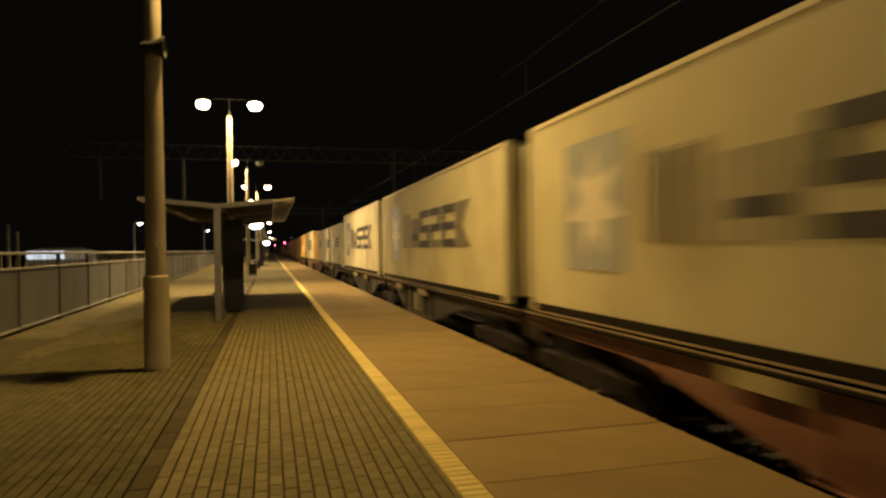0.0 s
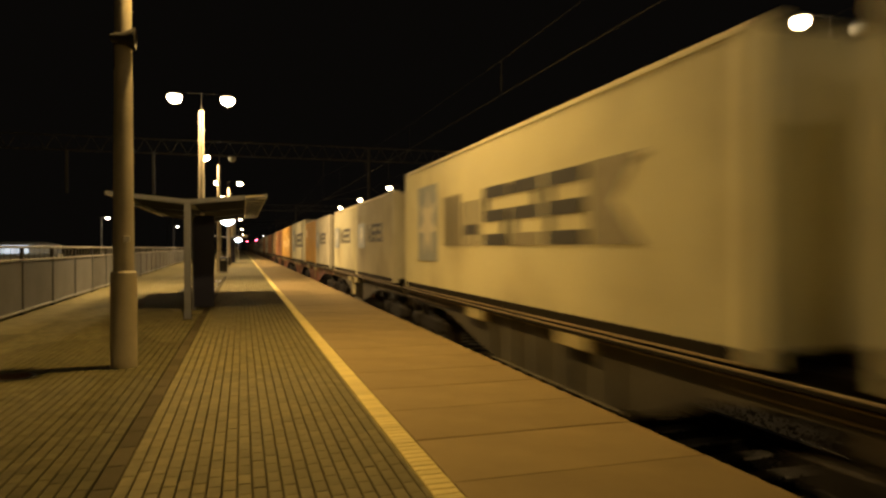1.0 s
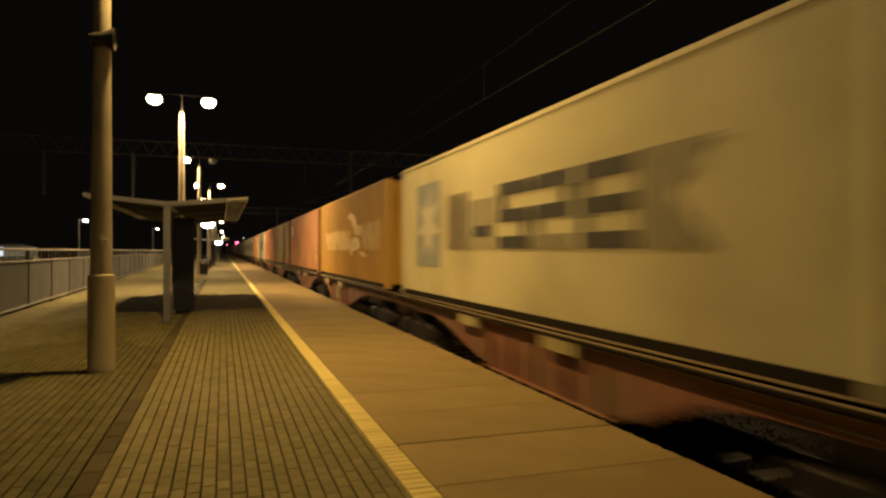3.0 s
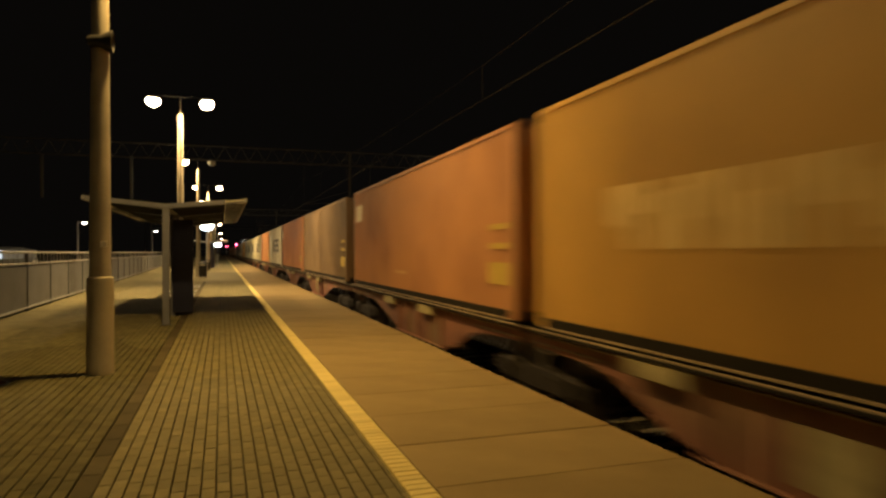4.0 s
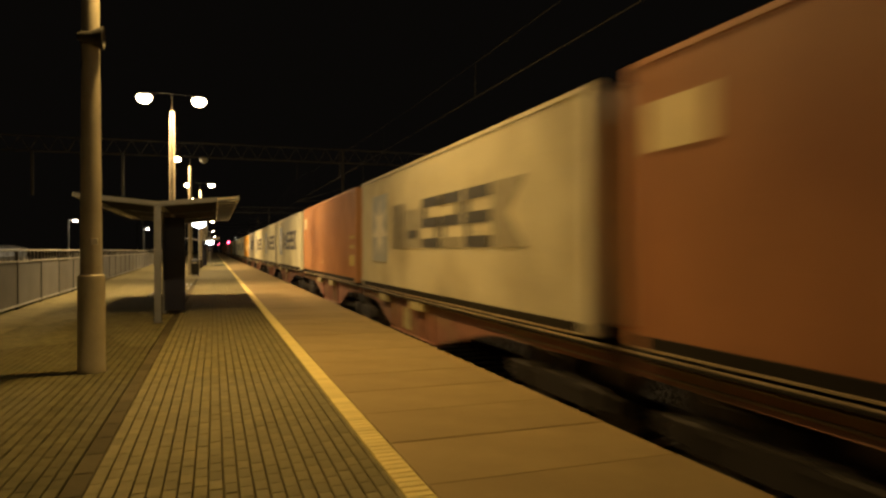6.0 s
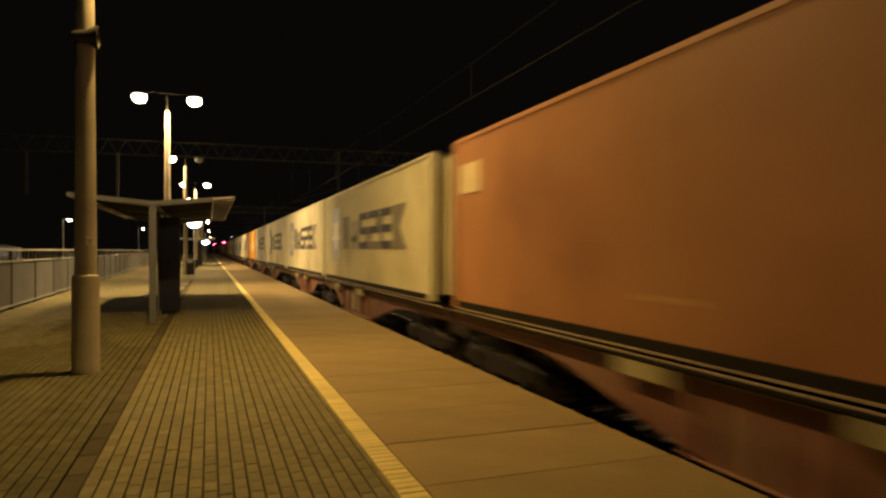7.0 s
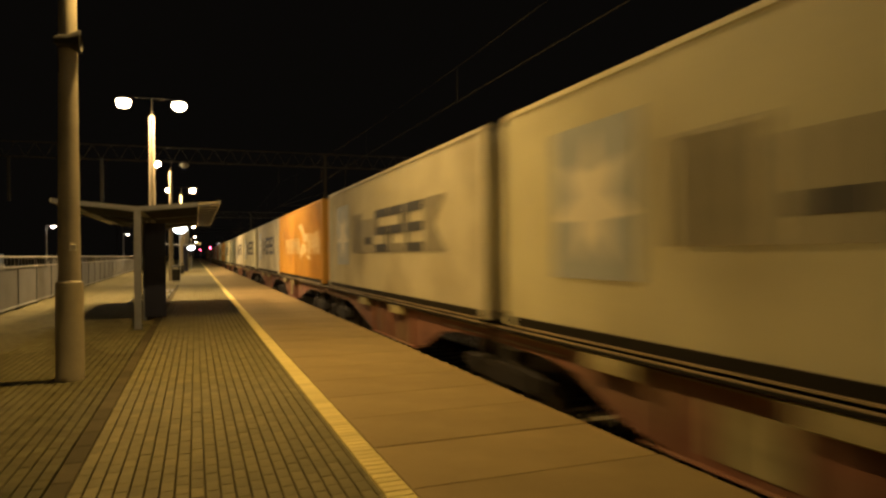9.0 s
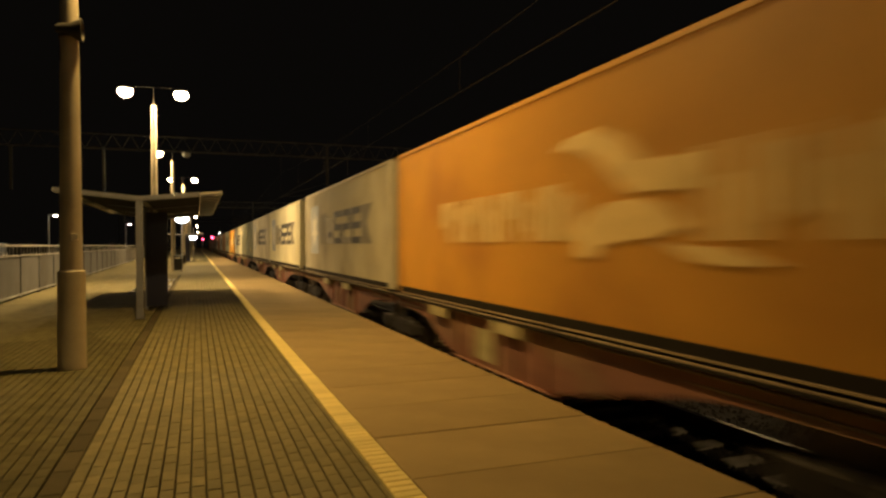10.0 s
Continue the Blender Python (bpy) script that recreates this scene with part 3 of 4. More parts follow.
def long_print(box, k):
    """A blue square emblem and a row of six dark blocks, as plain shapes."""
    h = 6.095 * k
    z0, z1, wide = 1.035, 2.045, 1.11
    e1 = h - 1.3
    e0 = e1 - 1.6
    low, high, start, pitch = z0 - 0.34, z1 + 0.36, e0 - 0.4, 1.22
    if k < 0.9:
        z0, z1, wide = 1.18, 1.76, 0.43
        e1 = h - 0.2
        e0 = e1 - 1.35
        low, high, start, pitch = 0.98, 1.85, e0 - 0.3, 0.48
    plate(box, "emblem", e0, e1, low, high, BLUE, "faded blue square emblem")
    m = (e0 + e1) / 2
    zm = (z0 + z1) / 2
    r = 0.45 * (high - low)
    star = [(m + rr * r * math.cos(a), zm + rr * r * math.sin(a)) for j in range(14) for a, rr in [(math.pi / 2 + j * math.pi / 7, 1.0 if j % 2 == 0 else 0.45)]]
    part("emblem_shape", Shape().prism(star, -SKIN - 0.011, -SKIN - 0.007), PALE, box, "white emblem shape")
    y = start
    t = (z1 - z0) / 5

    def bar(outline, material):
        part("dark_block", Shape().prism(outline, -SKIN - 0.006, -SKIN - 0.002), material, box)

    for j in range(6):
        a = y - wide
        if j in (2, 3, 4):
            for q in (0, 2, 4):
                plate(box, "dark_block", a, y, z0 + q * t, z0 + (q + 0.95) * t, INK_FADED if j == 3 and q == 0 else INK)
            for q in (1, 3):
                c = 0.76 if (j + q) % 3 else 0.05
                plate(box, "dark_block", a + c * wide, a + (c + 0.2) * wide, z0 + (q - 0.04) * t, z0 + (q + 0.99) * t, INK)
        elif j == 5:
            bar([(y, z0), (y, z1), (a, z1), (a + 0.5 * wide, (z0 + z1) / 2), (a, z0)], INK_FADED)
        else:
            for q in (0.0, 0.26, 0.52, 0.78):
                plate(box, "dark_block", a + q * wide, a + (q + 0.17) * wide, z0, z1 if j == 0 else z0 + 4.1 * t, INK_FADED)
            if j == 1:
                plate(box, "dark_block", a + 0.2 * wide, a + 0.8 * wide, z0 + t, z0 + 1.9 * t, INK, lift=0.009)
        y -= pitch


def swoosh(box, start):
    """A pale winged shape between two bands of worn upright strokes, as plain shapes."""
    x0, x1 = -SKIN - 0.010, -SKIN - 0.002
    wing = [(-0.45, 2.12), (-0.8, 2.22), (-1.31, 2.25), (-1.84, 2.08), (-2.15, 1.82), (-2.6, 1.79), (-2.95, 1.78), (-2.87, 1.46), (-2.4, 1.5), (-1.95, 1.5), (-1.67, 1.69), (-1.35, 1.92), (-1.0, 2.04)]
    body = [(-0.95, 1.1), (-1.2, 1.34), (-1.6, 1.43), (-2.1, 1.44), (-2.5, 1.36), (-2.78, 1.16), (-2.43, 1.06), (-1.9, 1.03), (-1.5, 0.98), (-1.25, 0.82), (-0.98, 0.86)]
    tail = [(-2.36, 1.02), (-2.81, 0.97), (-3.21, 0.97), (-3.75, 0.83), (-3.3, 0.80), (-2.85, 0.84)]
    for name, outline in (("wing", wing), ("body", body), ("tail", tail)):
        part("winged_" + name, Shape().prism(outline, x0, x1), FADED, box, "pale winged emblem piece")
    rs = random.Random(7)
    for a, b, low, high in ((start, -1.02, 1.03, 1.71), (-2.95, -5.5, 1.02, 1.84)):
        y = a
        while y > b:
            wide, gap = rs.uniform(0.07, 0.2), rs.uniform(0.03, 0.1)
            top = high - (rs.uniform(0.05, 0.3) if rs.random() < 0.25 else 0.0)
            base = low + (rs.uniform(0.1, 0.4) if rs.random() < 0.25 else 0.0)
            plate(box, "pale_stroke", max(b, y - wide), y, base, top, FADED)
            y -= wide + gap


def wagon(ends, material, label, tail=1.75):
    """A container flat wagon: one or two fish-bellied frames on bogies."""
    s0, s1 = ends[0], ends[-1]
    wg = thing("container_wagon", label, "wagon", (TRACK, s0, 0), "wagons of the train")
    MOVING.append((wg, s0))
    for a, b in zip(ends, ends[1:]):
        a, b = a - s0 + 0.18, b - s0 - 0.18
        top = 0.565
        n0, n1 = (3.2 if a < 0.5 else 1.4), (3.2 if b > s1 - s0 - 0.5 else 1.4)
        f0, f1 = a + n0 + (2.9 if n0 > 2 else 2.1), b - n1 - (2.9 if n1 > 2 else 2.1)
        belly = [(a, top), (b, top), (b, 0.36), (b - n1, 0.33), (b - n1 - 0.6, 0.25), (f1 + 0.6, -0.10), (f1, -0.19), (f0, -0.19), (f0 - 0.6, -0.10), (a + n0 + 0.6, 0.25), (a + n0, 0.33), (a, 0.36)]
        for side in (-1, 1):
            x = side * 1.17
            beam = part("side_beam", Shape().prism(belly, x - 0.012, x + 0.012), material, wg, "fish-bellied side beam")
            part("top_flange", Shape().box(min(x, x + side * 0.10) - 0.05, max(x, x + side * 0.10), a, b, 0.57, 0.60, 0.004), GRIME, beam)
            # pale strips draw lamplit edges as lines; the lower ones are added
            part("edge_strip", Shape().box(x + side * 0.108 - 0.012, x + side * 0.108 + 0.012, a, b, 0.596, 0.618, 0.004), LIT_EDGE, beam, "pale strip painted as the lit flange edge")
            part("bright_strip", Shape().box(x + side * 0.02 - 0.012, x + side * 0.02 + 0.012, a + 0.1, b - 0.1, 0.505, 0.525, 0.004), LIT_EDGE, beam, "added pale strip drawn as a bright line")
            for y0, y1 in ((a + 0.1, a + n0 + 0.3), (b - n1 - 0.3, b - 0.1)):
                part("end_strip", Shape().box(x + side * 0.02 - 0.01, x + side * 0.02 + 0.01, y0, y1, 0.40, 0.425, 0.004), LIT_EDGE, beam, "added pale strip at the beam end")
            part("bottom_flange", Shape().box(x - 0.07, x + 0.07, f0 - 0.1, f1 + 0.1, -0.215, -0.192, 0.004), material, beam)
            for k in range(5):
                y = f0 + 0.1 + k * (f1 - f0 - 0.2) / 4
                part("stiffener", Shape().box(x + side * 0.013 - (0.05 if side < 0 else 0), x + side * 0.013 + (0.05 if side > 0 else 0), y - 0.008, y + 0.008, -0.18, 0.56), material, beam)
            if n0 > 2:
                part("data_panel", Shape().box(x + side * 0.018 - 0.004, x + side * 0.018 + 0.004, f0 + 1.6, f0 + 2.4, -0.12, 0.36), PALE_DIRTY, beam, "pale dirty data panel")
            for y in (f0 + 1.0, f1 + 0.7):
                part("bracket", Shape().box(x + side * 0.075 - 0.06, x + side * 0.075 + 0.06, y - 0.42, y + 0.42, 0.38, 0.565, 0.012), PALE_DIRTY, beam, "pale marked bracket")
        for k in range(5):
            y = a + 1.2 + k * (b - a - 2.4) / 4
            part("cross_member", Shape().box(-1.155, 1.155, y - 0.12, y + 0.12, 0.28, 0.54), WAGON_DARK, wg)
        part("centre_sill", Shape().box(-0.25, 0.25, a, b, 0.2, 0.5), WAGON_DARK, wg)
    spots = [ends[0] - s0 + 1.75] + [e - s0 for e in ends[1:-1]] + [s1 - s0 - tail]
    for y in spots:
        bog = part("bogie", Shape().prism([(y - 1.35, -0.02), (y - 0.55, 0.02), (y + 0.55, 0.02), (y + 1.35, -0.02), (y + 1.35, -0.18), (y + 0.5, -0.25), (y - 0.5, -0.25), (y - 1.35, -0.18)], -1.08, -0.95)
                   .prism([(y - 1.35, -0.02), (y - 0.55, 0.02), (y + 0.55, 0.02), (y + 1.35, -0.02), (y + 1.35, -0.18), (y + 0.5, -0.25), (y - 0.5, -0.25), (y - 1.35, -0.18)], 0.95, 1.08)
                   .box(-1.0, 1.0, y - 0.3, y + 0.3, -0.1, 0.25, 0.02), WAGON_DARK, wg, "dark oily bogie")
        for d in (-0.9, 0.9):
            for side in (-1, 1):
                x = side * 0.75
                prof = [(0.10, -0.09), (0.12, -0.07), (0.36, -0.03), (0.40, -0.055), (0.46, -0.06), (0.46, 0.05), (0.485, 0.06), (0.485, 0.085), (0.40, 0.08), (0.36, 0.03), (0.12, 0.08), (0.10, 0.09)]
                part("wheel", Shape().turned([(r, -h * side) for r, h in prof] if side > 0 else prof, (x, y + d, RAIL_Z + 0.46), "x", 28), WHEEL, bog, smooth=True)
                part("axle_box", Shape().box(side * 1.0 - 0.13, side * 1.0 + 0.13, y + d - 0.16, y + d + 0.16, -0.26, 0.05, 0.03), WAGON_DARK, bog)
                part("spring", Shape().turned([(0.07, -0.1), (0.09, -0.05), (0.07, 0.0), (0.09, 0.05), (0.07, 0.1)], (side * 1.02, y + d * 0.6, 0.0), n=10), WAGON_DARK, bog)
    for y, d in ((0.18, -1), (s1 - s0 - 0.18, 1)):
        for x in (-0.875, 0.875):
            part("buffer", Shape().turned([(0.09, 0.0), (0.09, 0.1 * d), (0.2, 0.12 * d), (0.2, 0.17 * d), (0.02, 0.175 * d)], (x, y, 0.50), "y", 16), WAGON_DARK, wg, smooth=True)
    return wg


# boundaries between the loads along the train, from the camera's abreast point at the start
CUTS = [-16.1, -2.6, 10.3, 23.8, 37.7, 51.8, 65.7, 79.1, 92.4, 105.7, 119.2, 131.9, 145.0, 158.0, 171.6, 184.75, 197.75, 210.9, 223.9, 237.2]
while len(CUTS) < 38:
    CUTS.append(round(CUTS[-1] + 13.3, 1))
WHITE = (WHITE_BOX, "cream-white steel container with dark printed blocks", "print")
YELLOWED = (OCHRE_BOX, "ochre-orange steel container with a white winged emblem", "swoosh")
GREYED = (GREY_BOX, "weathered grey-white container with dark printed blocks", "print")
ORANGE = (ORANGE_BOX, "orange steel container with a white winged emblem", "swoosh")
RED = (RED_BOX, "red-brown steel container with small labels", "tag")
BROWN = (BROWN_BOX, "dark brown steel container with a yellow label", "low")
CORAL = (CORAL_BOX, "faded red steel container with small labels", "tag")
GREEN = (GREEN_BOX, "dull grey-green steel container with small labels", "tag")
LOADS = [WHITE, WHITE, WHITE, WHITE, None, None, WHITE, YELLOWED, RED, BROWN, CORAL, GREYED, RED, WHITE, WHITE, WHITE, GREYED, ORANGE, GREYED, WHITE,
         GREYED, GREEN, WHITE, ORANGE, WHITE, RED, GREYED, CORAL, WHITE, BROWN, WHITE, RED, WHITE, CORAL, GREYED, RED, CORAL]
# loads stand close together over a shared bogie and apart at the couplings
SHARED = {1, 3} | set(range(6, 38, 2))
# where these loads begin
STARTS = {3: 25.4, 7: 79.8, 8: 92.75, 9: 106.5, 10: 119.58, 12: 145.65, 13: 159.15, 14: 171.85, 15: 185.05, 16: 197.95, 17: 211.35}
for n, (a, b, load) in enumerate(zip(CUTS, CUTS[1:], LOADS)):
    if load:
        material, label, marks = load
        if n == 2:
            container(17.68, 13.2, material, "extra-long " + label, marks)
            continue
        start = STARTS.get(n, b - 0.28 - 12.192 if n + 1 in SHARED else a + 0.28)
        container(start + 6.096, 12.192, material, label, marks)
# two pairs of short, lower containers
container(42.05, 6.058, GREY_BOX, "short weathered grey container with dark printed blocks", "print", False)
container(48.25, 6.058, WHITE_BOX, "short cream-white container with dark printed blocks", "print", False)
container(56.15, 6.058, GREY_BOX, "short weathered grey container with dark printed blocks", "print", False)
container(62.4, 6.058, OCHRE_BOX, "short ochre-orange steel container with a small white panel", "panel", False)
wagon([-16.1, -2.6, 10.3], WAGON_RED, "faded red container flat wagon")
wagon([10.3, 23.8, 37.7], WAGON_GREY, "dirty grey container flat wagon")
wagon([37.7, 51.8], WAGON_GREY, "short dirty grey container flat wagon")
for k in range(5, 37, 2):
    wagon(CUTS[k:k + 3], WAGON_RED, "faded red container flat wagon", 3.1 if k == 13 else 1.75)

# ---- overhead line ----


def mast(x, y, top=8.2):
    m = thing("catenary_mast", "dark steel mast of the overhead line", "mast", (x, y, -0.9), "catenary masts")
    part("mast_post", Shape().box(-0.09, 0.09, -0.012, 0.012, 0, top + 0.9).box(-0.1, -0.075, -0.09, 0.09, 0, top + 0.9).box(0.075, 0.1, -0.09, 0.09, 0, top + 0.9), GANTRY, m)
    part("mast_foot", Shape().box(-0.3, 0.3, -0.3, 0.3, 0, 0.25, 0.03), CONCRETE, m)
    return m


GANTRY_Y = [45.0, 109.0, 173.0]
BEAM_LEFT, BEAM_RIGHT = -17.6, 20.0
for gy in GANTRY_Y:
    for x in (BEAM_LEFT + 0.3, BEAM_RIGHT - 0.3):
        mast(x, gy, 8.6)
    g = thing("gantry_beam", "steel truss beam spanning the tracks and platform", "gantry", (0, gy, 7.54), "gantry beams")
    part("lower_chord", Shape().box(BEAM_LEFT, BEAM_RIGHT, -0.18, -0.10, 0.0, 0.08), GANTRY, g)
    part("upper_chord", Shape().box(BEAM_LEFT, BEAM_RIGHT, -0.18, -0.10, 0.9, 0.97), GANTRY, g)
    for k in range(37):
        x = BEAM_LEFT + 0.3 + k
        part("web_bar", Shape().rod((x, -0.14, 0.04), (x + 0.5, -0.14, 0.93), 0.02, 5), GANTRY, g)
        part("web_bar", Shape().rod((x + 0.5, -0.14, 0.93), (x + 1, -0.14, 0.04), 0.02, 5), GANTRY, g)
    # posts that hang from the beam and carry the arms of the wires
    for x, top, foot in ((-10.13, 0.05, -2.57), (-5.28, 0.1, -2.55), (8.33, 0.93, -2.9)):
        part("drop_post", Shape().box(x - 0.07, x + 0.07, -0.29, -0.19, foot, top), FENCE_POST if x == -5.28 else GANTRY, g, "hanging steel post")
    for x in (TRACK, TRACK2):
        part("registration_arm", Shape().rod((8.33, -0.24, -1.7), (x, -0.15, -2.66), 0.02, 6), GANTRY, g)
        part("registration_arm", Shape().rod((8.33, -0.24, -2.5), (x, -0.15, -2.66), 0.015, 6), GANTRY, g)
        part("hanger", Shape().rod((x, -0.14, 0.04), (x, -0.05, -1.1), 0.015, 6), GANTRY, g)
for x in (TRACK, TRACK2):
    wire = Shape()
    for a in range(-51, 333, 8):
        sag = lambda y: 6.45 - 0.85 * (1 - (((y - 45) % 64) / 32 - 1) ** 2)
        wire.rod((x, a, sag(a)), (x, a + 8, sag(a + 8)), 0.0035, 5)
        wire.rod((x, a, 4.87), (x, a, sag(a)), 0.004, 4)
    w = part("overhead_wire", wire.rod((x, -51, 4.87), (x, 333, 4.87), 0.006, 5), GANTRY)
    tagged(w, "dark overhead contact wire above the track", "wire", group="overhead wires")


# ---- lights in the distance ----
def road_lamp(x, y, z, label):
    p = thing("road_lamp", label, "street lamp", (x, y, -0.95), "road lamps behind the fence")
    part("lamp_post", Shape().turned([(0.09, 0), (0.06, z + 0.95), (0.01, z + 0.97)], n=10), STEEL, p, smooth=True)
    head = part("lamp_head", Shape().box(0.0, 0.9, -0.16, 0.16, z + 0.98, z + 1.08, 0.03), STEEL, p)
    part("lamp_glass", Shape().turned([(0.22, 0), (0.2, -0.08), (0.1, -0.12)], (0.6, 0, z + 0.975), n=12), GLOW_PALE, head)


road_lamp(-13.8, 75.0, 4.7, "slim road lamp with a lit head behind the fence")
road_lamp(-10.3, 112.0, 5.0, "slim road lamp with a lit head behind the fence")


def signal(x, y, z):
    s = thing("railway_signal", "railway signal post showing a red light", "signal", (x, y, 0), "signals")
    part("signal_post", Shape().turned([(0.08, 0), (0.07, z), (0.01, z + 0.05)], n=10), STEEL, s)
    head = part("signal_head", Shape().box(-0.25, 0.25, -0.1, 0.1, z - 0.9, z + 0.5, 0.03), BLACK, s)
    part("red_lens", Shape().turned([(0.16, -0.1), (0.14, -0.13), (0.05, -0.15)], (0, 0, z), "y", 14), GLOW_RED, head, "glowing red lens")


signal(3.0, 150.0, 3.35)
signal(1.6, 230.0, 3.6)


def sign_lamp(x, y, z, w, h):
    s = thing("platform_sign_light", "lit white oval lamp on a slim platform post", "lamp", (x, y, 0), "white oval lamps")
    part("sign_post", Shape().rod((0, 0.1, 0), (0, 0.1, z + 0.3), 0.05), STEEL, s)
    part("light_globe", Shape().turned([(0.02, -0.14), (0.3, -0.12), (0.46, -0.05), (0.5, 0.0), (0.46, 0.05), (0.1, 0.08)], n=20, axis="y"), GLOW_WHITE, s, "glowing white oval", True, (0, 0, z)).scale = (w, 1, h)


sign_lamp(-1.0, 50.0, 3.55, 0.95, 0.62)
sign_lamp(-0.46, 85.0, 2.62, 0.85, 0.55)


def parked_bus(x, y):
    """A small white bus with its cabin lit, behind the fence."""
    bus = thing("parked_bus", "small white bus parked with its cabin lit", "bus", (x, y, -0.95))
    part("body", Shape().box(-6.6, 0, 0, 2.3, 0.35, 2.0, 0.08), BUS_WHITE, bus)
    v = [(-6.55, 0.05, 2.92), (-0.15, 0.05, 2.92), (-0.15, 2.25, 2.92), (-6.55, 2.25, 2.92), (-5.3, 0.35, 3.22), (-1.5, 0.35, 3.22), (-1.5, 1.95, 3.22), (-5.3, 1.95, 3.22)]
    part("roof", Shape().add(v, [(0, 1, 2, 3), (4, 7, 6, 5), (0, 4, 5, 1), (1, 5, 6, 2), (2, 6, 7, 3), (3, 7, 4, 0)]), BUS_WHITE, bus, "domed pale roof")
    for k, (a, b) in enumerate(((-6.5, -5.35), (-5.25, -4.1), (-4.0, -2.75), (-2.6, -1.5), (-1.4, -0.3))):
        part("pillar", Shape().box(b, b + 0.1, 0.02, 0.1, 2.0, 2.92), BUS_WHITE, bus)
        part("window", Shape().box(a, b, 0.05, 0.07, 2.03, 2.9), CABIN_BRIGHT if k < 3 else CABIN_DIM, bus, "lit bus window")
    part("far_side", Shape().box(-6.55, -0.1, 2.2, 2.26, 2.0, 2.92), BUS_WHITE, bus)
    for wx in (-5.4, -1.3):
        part("wheel", Shape().turned([(0.2, -0.02), (0.42, 0.0), (0.45, 0.1), (0.42, 0.22)], (wx, 0.0, 0.45), "y", 16), BLACK, bus)


BUS_WHITE = mat("white_bus_paint", (0.7, 0.7, 0.66), 0.4, scale=2, fine=40, bump=0.02)
CABIN_BRIGHT = mat("bright_cabin_window", (0.6, 0.65, 0.7), 0.2, vary=0.3, scale=1.2, bump=0, emit=((0.8, 0.9, 1.0), 0.9))
CABIN_DIM = mat("dim_cabin_window", (0.4, 0.4, 0.38), 0.2, vary=0.3, scale=1.2, bump=0, emit=((1.0, 0.8, 0.5), 0.12))
parked_bus(-19.0, 80.0)
for px, py, ph in ((-20.4, 60.0, 4.0), (-20.9, 63.5, 3.5)):
    post = thing("gate_post", "pale painted post standing behind the fence", "post", (px, py, -0.95), "pale posts")
    part("shaft", Shape().turned([(0.16, 0), (0.15, ph + 0.9), (0.1, ph + 0.95)], n=14), POLE_PAINT, post, smooth=True)
    part("cap", Shape().turned([(0.17, ph + 0.93), (0.17, ph + 0.97), (0.03, ph + 1.0)], n=14), STEEL, post)
road_lamp(8.4, 300.0, 7.0, "distant lit lamp beside the far track")

# ---- paving ----
rnd = random.Random(4)


def paver_mesh(name, x, y, z0, z1, material, c=0.006):
    return Shape().add([(0, 0, z0), (x, 0, z0), (x, y, z0), (0, y, z0), (0, 0, z1 - c), (x, 0, z1 - c), (x, y, z1 - c), (0, y, z1 - c), (c, c, z1), (x - c, c, z1), (x - c, y - c, z1), (c, y - c, z1)],
                       [(0, 1, 5, 4), (1, 2, 6, 5), (2, 3, 7, 6), (3, 0, 4, 7), (4, 5, 9, 8), (5, 6, 10, 9), (6, 7, 11, 10), (7, 4, 8, 11), (8, 9, 10, 11)]).mesh(name, material)


def scatter_pavers(name, spots, x, y, material, c=0.006):
    """Many pavers joined; spots are corners and heights."""
    base = np.array([(0, 0, -0.08), (x, 0, -0.08), (x, y, -0.08), (0, y, -0.08), (0, 0, -c), (x, 0, -c), (x, y, -c), (0, y, -c), (c, c, 0), (x - c, c, 0), (x - c, y - c, 0), (c, y - c, 0)])
    faces = np.array([(0, 1, 5, 4), (1, 2, 6, 5), (2, 3, 7, 6), (3, 0, 4, 7), (4, 5, 9, 8), (5, 6, 10, 9), (6, 7, 11, 10), (7, 4, 8, 11), (8, 9, 10, 11)])
    sp = np.array(spots)
    v = (sp[:, None, :] + base[None]).reshape(-1, 3)
    f = (faces[None] + 12 * np.arange(len(sp))[:, None, None]).reshape(-1, 4)
    me = bpy.data.meshes.new(name)
    me.from_pydata(v.tolist(), [], f.tolist())
    me.materials.append(material)
    return tagged(new(name, me), kind="stuff")


brick = paver_mesh("paver", 0.09, 0.194, -0.08, 0.0, PAVER)
near, rest = [], []
# courses between the drain and the yellow line, and those behind the drain
courses = [0.163 + 0.1 * k for k in range(-10, 10)] + [-1.1 - 0.1 * k for k in range(30)]
for k, x in enumerate(courses):
    for j in range(-10, 200):
        y = 0.2 * j + (0.1 if k % 2 else 0.0)
        spot = (x + 0.005, y + 0.003, rnd.uniform(-0.003, 0.002))
        (near if 3.4 < y < 7.6 and 0.05 < x < 1.1 else rest).append(spot)
scatter_pavers("cut_pavers", [(1.166, 0.2 * j, -0.001) for j in range(-10, 200)], 0.038, 0.194, PAVERS).parent = platform
for spot in near:
    part("paver", brick, None, platform, at=spot)
# weak light on the near left is painted in and eases towards the shelter
def dim_end(x):
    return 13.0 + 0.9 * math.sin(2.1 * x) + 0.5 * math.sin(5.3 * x)


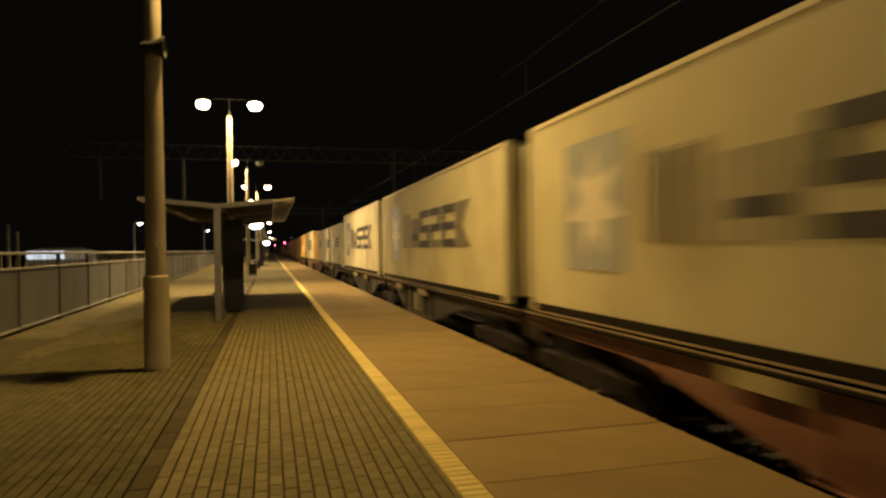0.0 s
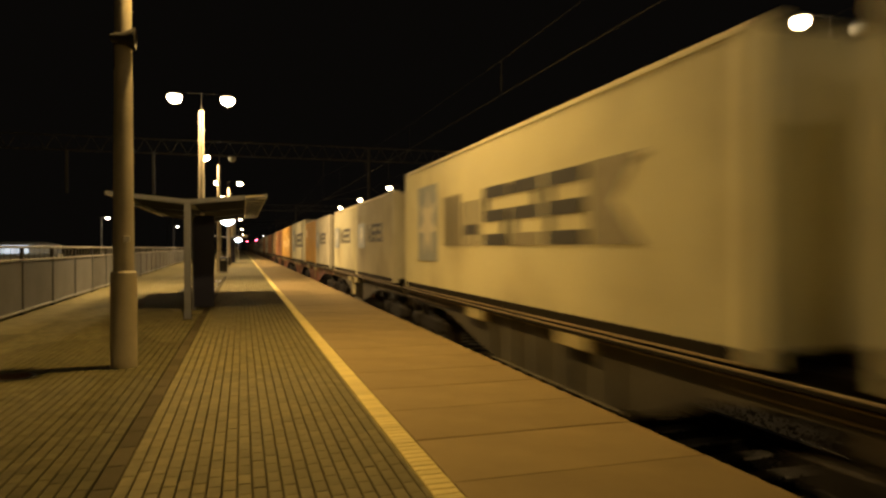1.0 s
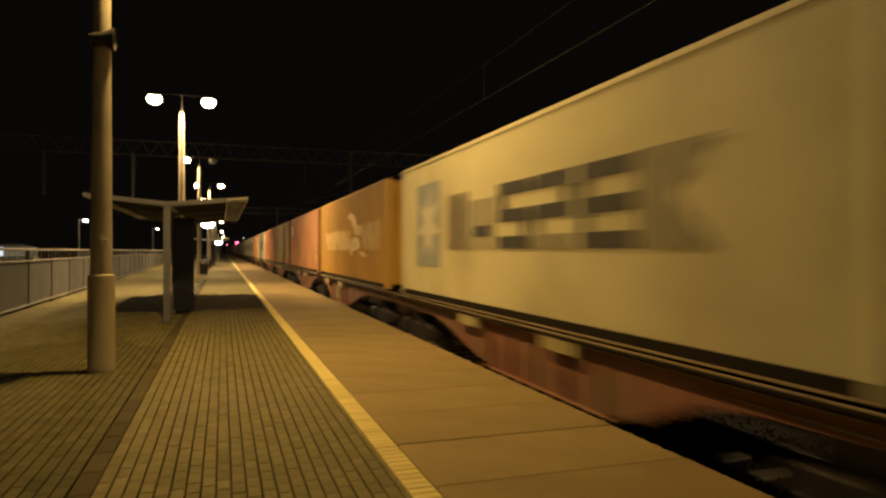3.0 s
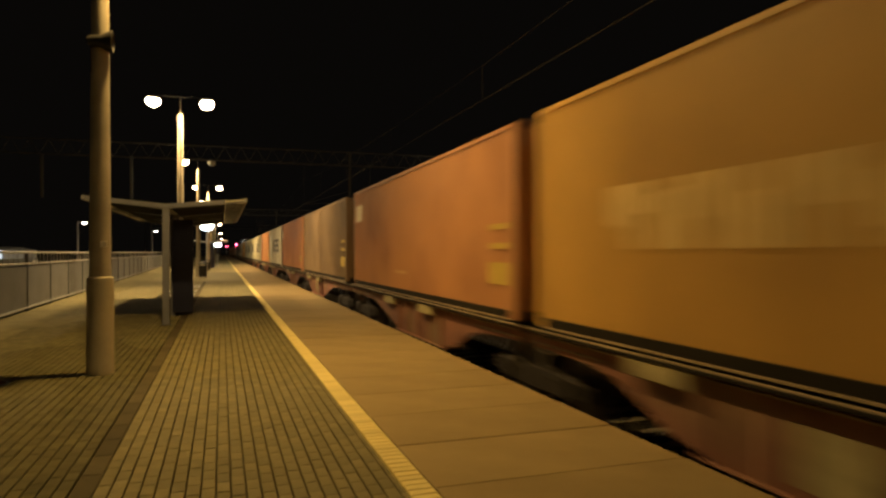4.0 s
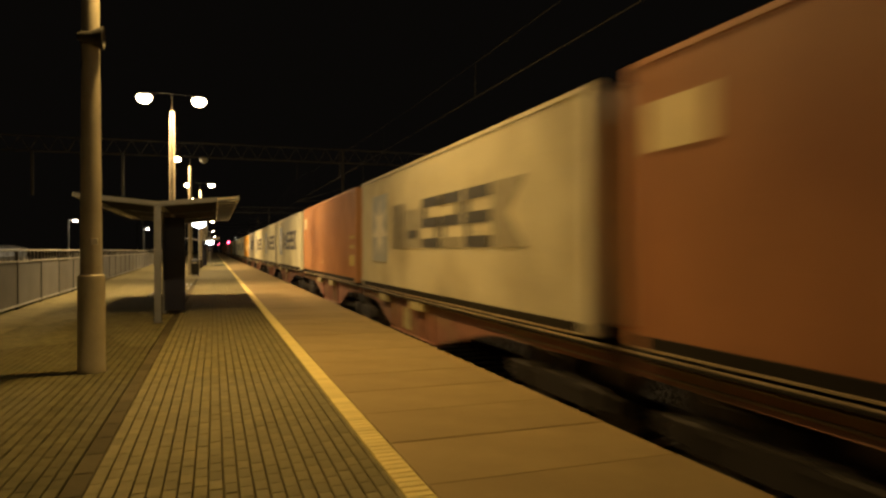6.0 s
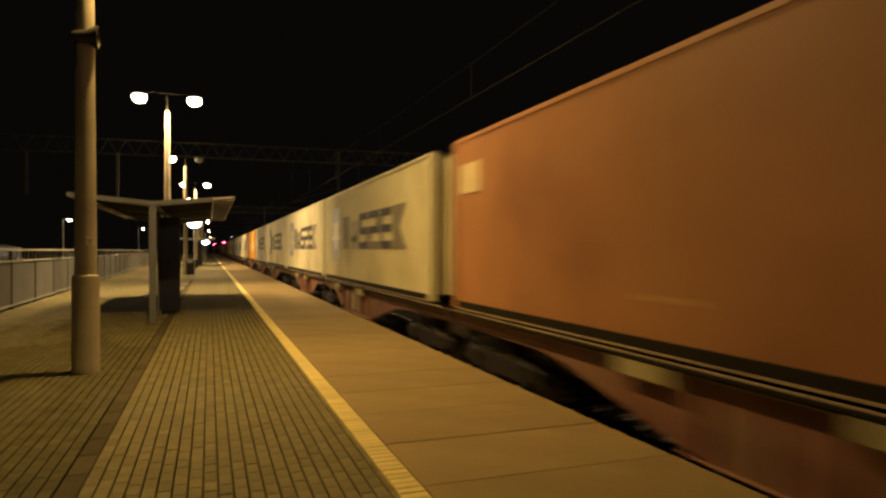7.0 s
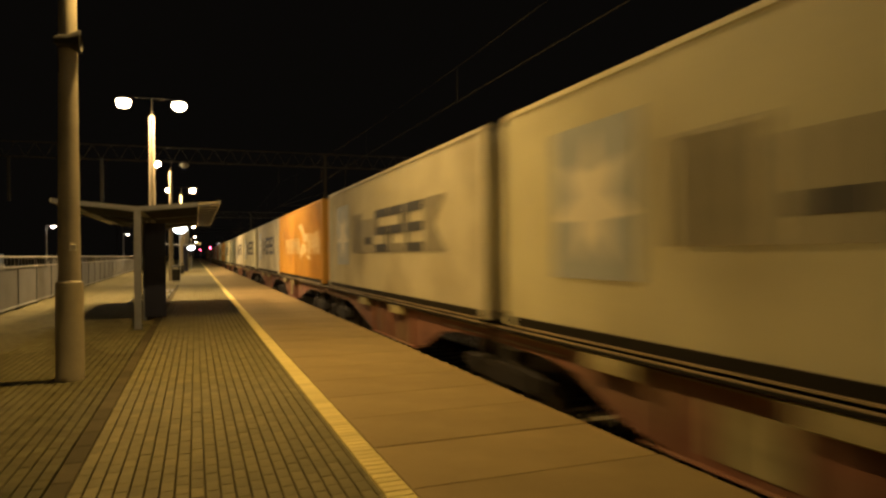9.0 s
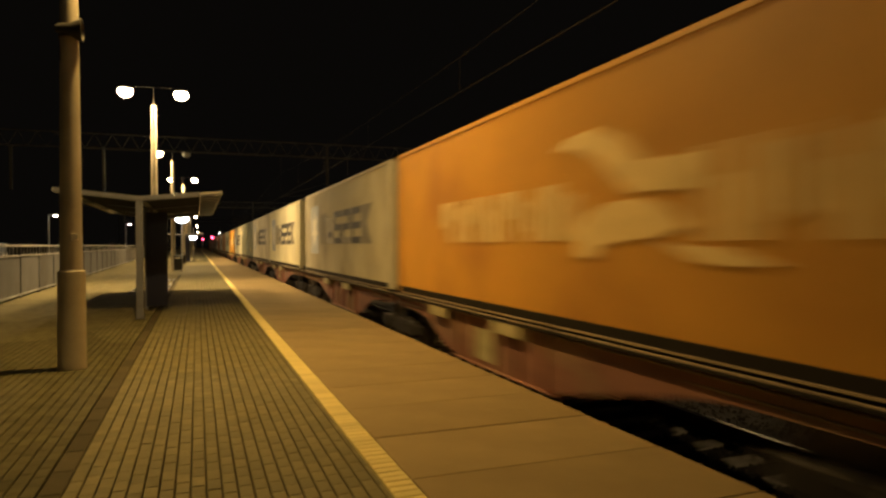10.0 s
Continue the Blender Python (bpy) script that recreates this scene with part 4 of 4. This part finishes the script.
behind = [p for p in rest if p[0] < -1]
scatter_pavers("mossy_pavers", [p for p in behind if p[1] < dim_end(p[0])], 0.09, 0.194, DIM_PAVING).parent = platform
scatter_pavers("thin_moss_pavers", [p for p in behind if dim_end(p[0]) <= p[1] < dim_end(p[0]) + 5], 0.09, 0.194, HALF_DIM).parent = platform
scatter_pavers("clean_pavers", [p for p in behind if p[1] >= dim_end(p[0]) + 5], 0.09, 0.194, PAVERS).parent = platform
scatter_pavers("small_pavers", [p for p in rest if p[0] > -1], 0.09, 0.194, PAVERS).parent = platform
part("paving_behind", Shape().box(-4.1, YEL0, -40, -2.0, -0.08, -0.002), PAVERS, platform)
part("far_paving", Shape().box(-4.0, YEL0, 40.0, END, -0.08, -0.002), PAVERS, platform)
# one strip: its near part has weak light painted in, its far part not
part("back_strip", Shape().box(-8.0, -3.995, -40, 14.5, -0.08, -0.004), DIM_PAVING, platform, "strip before the fence with weak light painted in")
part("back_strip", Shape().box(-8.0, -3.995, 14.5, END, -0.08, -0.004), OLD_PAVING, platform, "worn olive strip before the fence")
drain = paver_mesh("drain_stone", 0.152, 0.492, -0.08, -0.006, DARK_PAVER, 0.01)
for j in range(100):
    part("drain_stone", drain, None, platform, "dark drain stone" if j == 0 else "", at=(-0.994, -2 + 0.5 * j, 0))
yel = paver_mesh("yellow_paver", 0.196, 0.087, -0.08, 0.004, YELLOW, 0.007)
for j in range(200):
    part("yellow_paver", yel, None, platform, at=(YEL0 + 0.002, 2.0 + 0.1 * j + 0.003, rnd.uniform(-0.002, 0.001)))
scatter_pavers("yellow_line", [(YEL0 + 0.002, 0.1 * j, 0.002) for j in list(range(-40, 20)) + list(range(220, 700))], 0.196, 0.087, YELLOWS).parent = platform
part("far_yellow_line", Shape().box(YEL0, YEL1, 70, END, -0.08, 0.002), YELLOWS, platform)
slab = paver_mesh("edge_slab", EDGE - YEL1 - 0.01, 1.042, -0.09, 0.0, SLAB, 0.008)
for j in range(110):
    part("edge_slab", slab, None, platform, at=(YEL1 + 0.006, -4.0 + 1.05 * j, rnd.uniform(-0.003, 0.002)))
part("far_edge", Shape().box(YEL1 + 0.006, EDGE, 111.5, END, -0.09, -0.001), SLAB, platform)

def drain_cover(x, y, r):
    c = thing("drain_cover", "round dark iron drain cover in the paving", "drain cover", (x, y, 0.0), "drain covers")
    part("rim", Shape().turned([(r, -0.01), (r, 0.008), (r - 0.03, 0.01), (r - 0.035, 0.006)], n=24), DARK_STEEL, c)
    for k in range(-2, 3):
        part("bar", Shape().box(-r * 0.8 * math.cos(k * 0.45), r * 0.8 * math.cos(k * 0.45), k * r * 0.33 - 0.025, k * r * 0.33 + 0.025, 0.004, 0.014), RUST, c)


drain_cover(-2.82, 9.66, 0.28)

# loose gravel on the bed
v, f = [], []
for n in range(12000):
    x, y, r = rnd.uniform(EDGE + 0.4, 8.0), 1.5 + 24 * rnd.random() ** 1.6, rnd.uniform(0.018, 0.04)
    b = len(v)
    for d in ((1, 0, 0), (-1, 0, 0), (0, 1, 0), (0, -1, 0), (0, 0, 1), (0, 0, -0.5)):
        v.append((x + r * d[0] * rnd.uniform(0.6, 1.3), y + r * d[1] * rnd.uniform(0.6, 1.3), -0.755 + r * d[2] * rnd.uniform(0.6, 1.2)))
    f += [tuple(b + i for i in t) for t in ((0, 2, 4), (2, 1, 4), (1, 3, 4), (3, 0, 4), (2, 0, 5), (1, 2, 5), (3, 1, 5), (0, 3, 5))]
me = bpy.data.meshes.new("ballast_stones")
me.from_pydata(v, [], f)
me.materials.append(STONES)
tagged(new("ballast_stones", me), "loose grey ballast stones between the rails", "gravel", kind="stuff")


def motions():
    """The train runs past at a steady pace."""
    times = [0.0, 0.1, 0.5] + [k / 2 for k in range(2, 20)] + [9.9, 10.0]
    for ob, s in MOVING:
        x, z = ob.location.x, ob.location.z
        walk(ob, [(t, pose(x, s - SPEED * t, z)) for t in times])


motions()
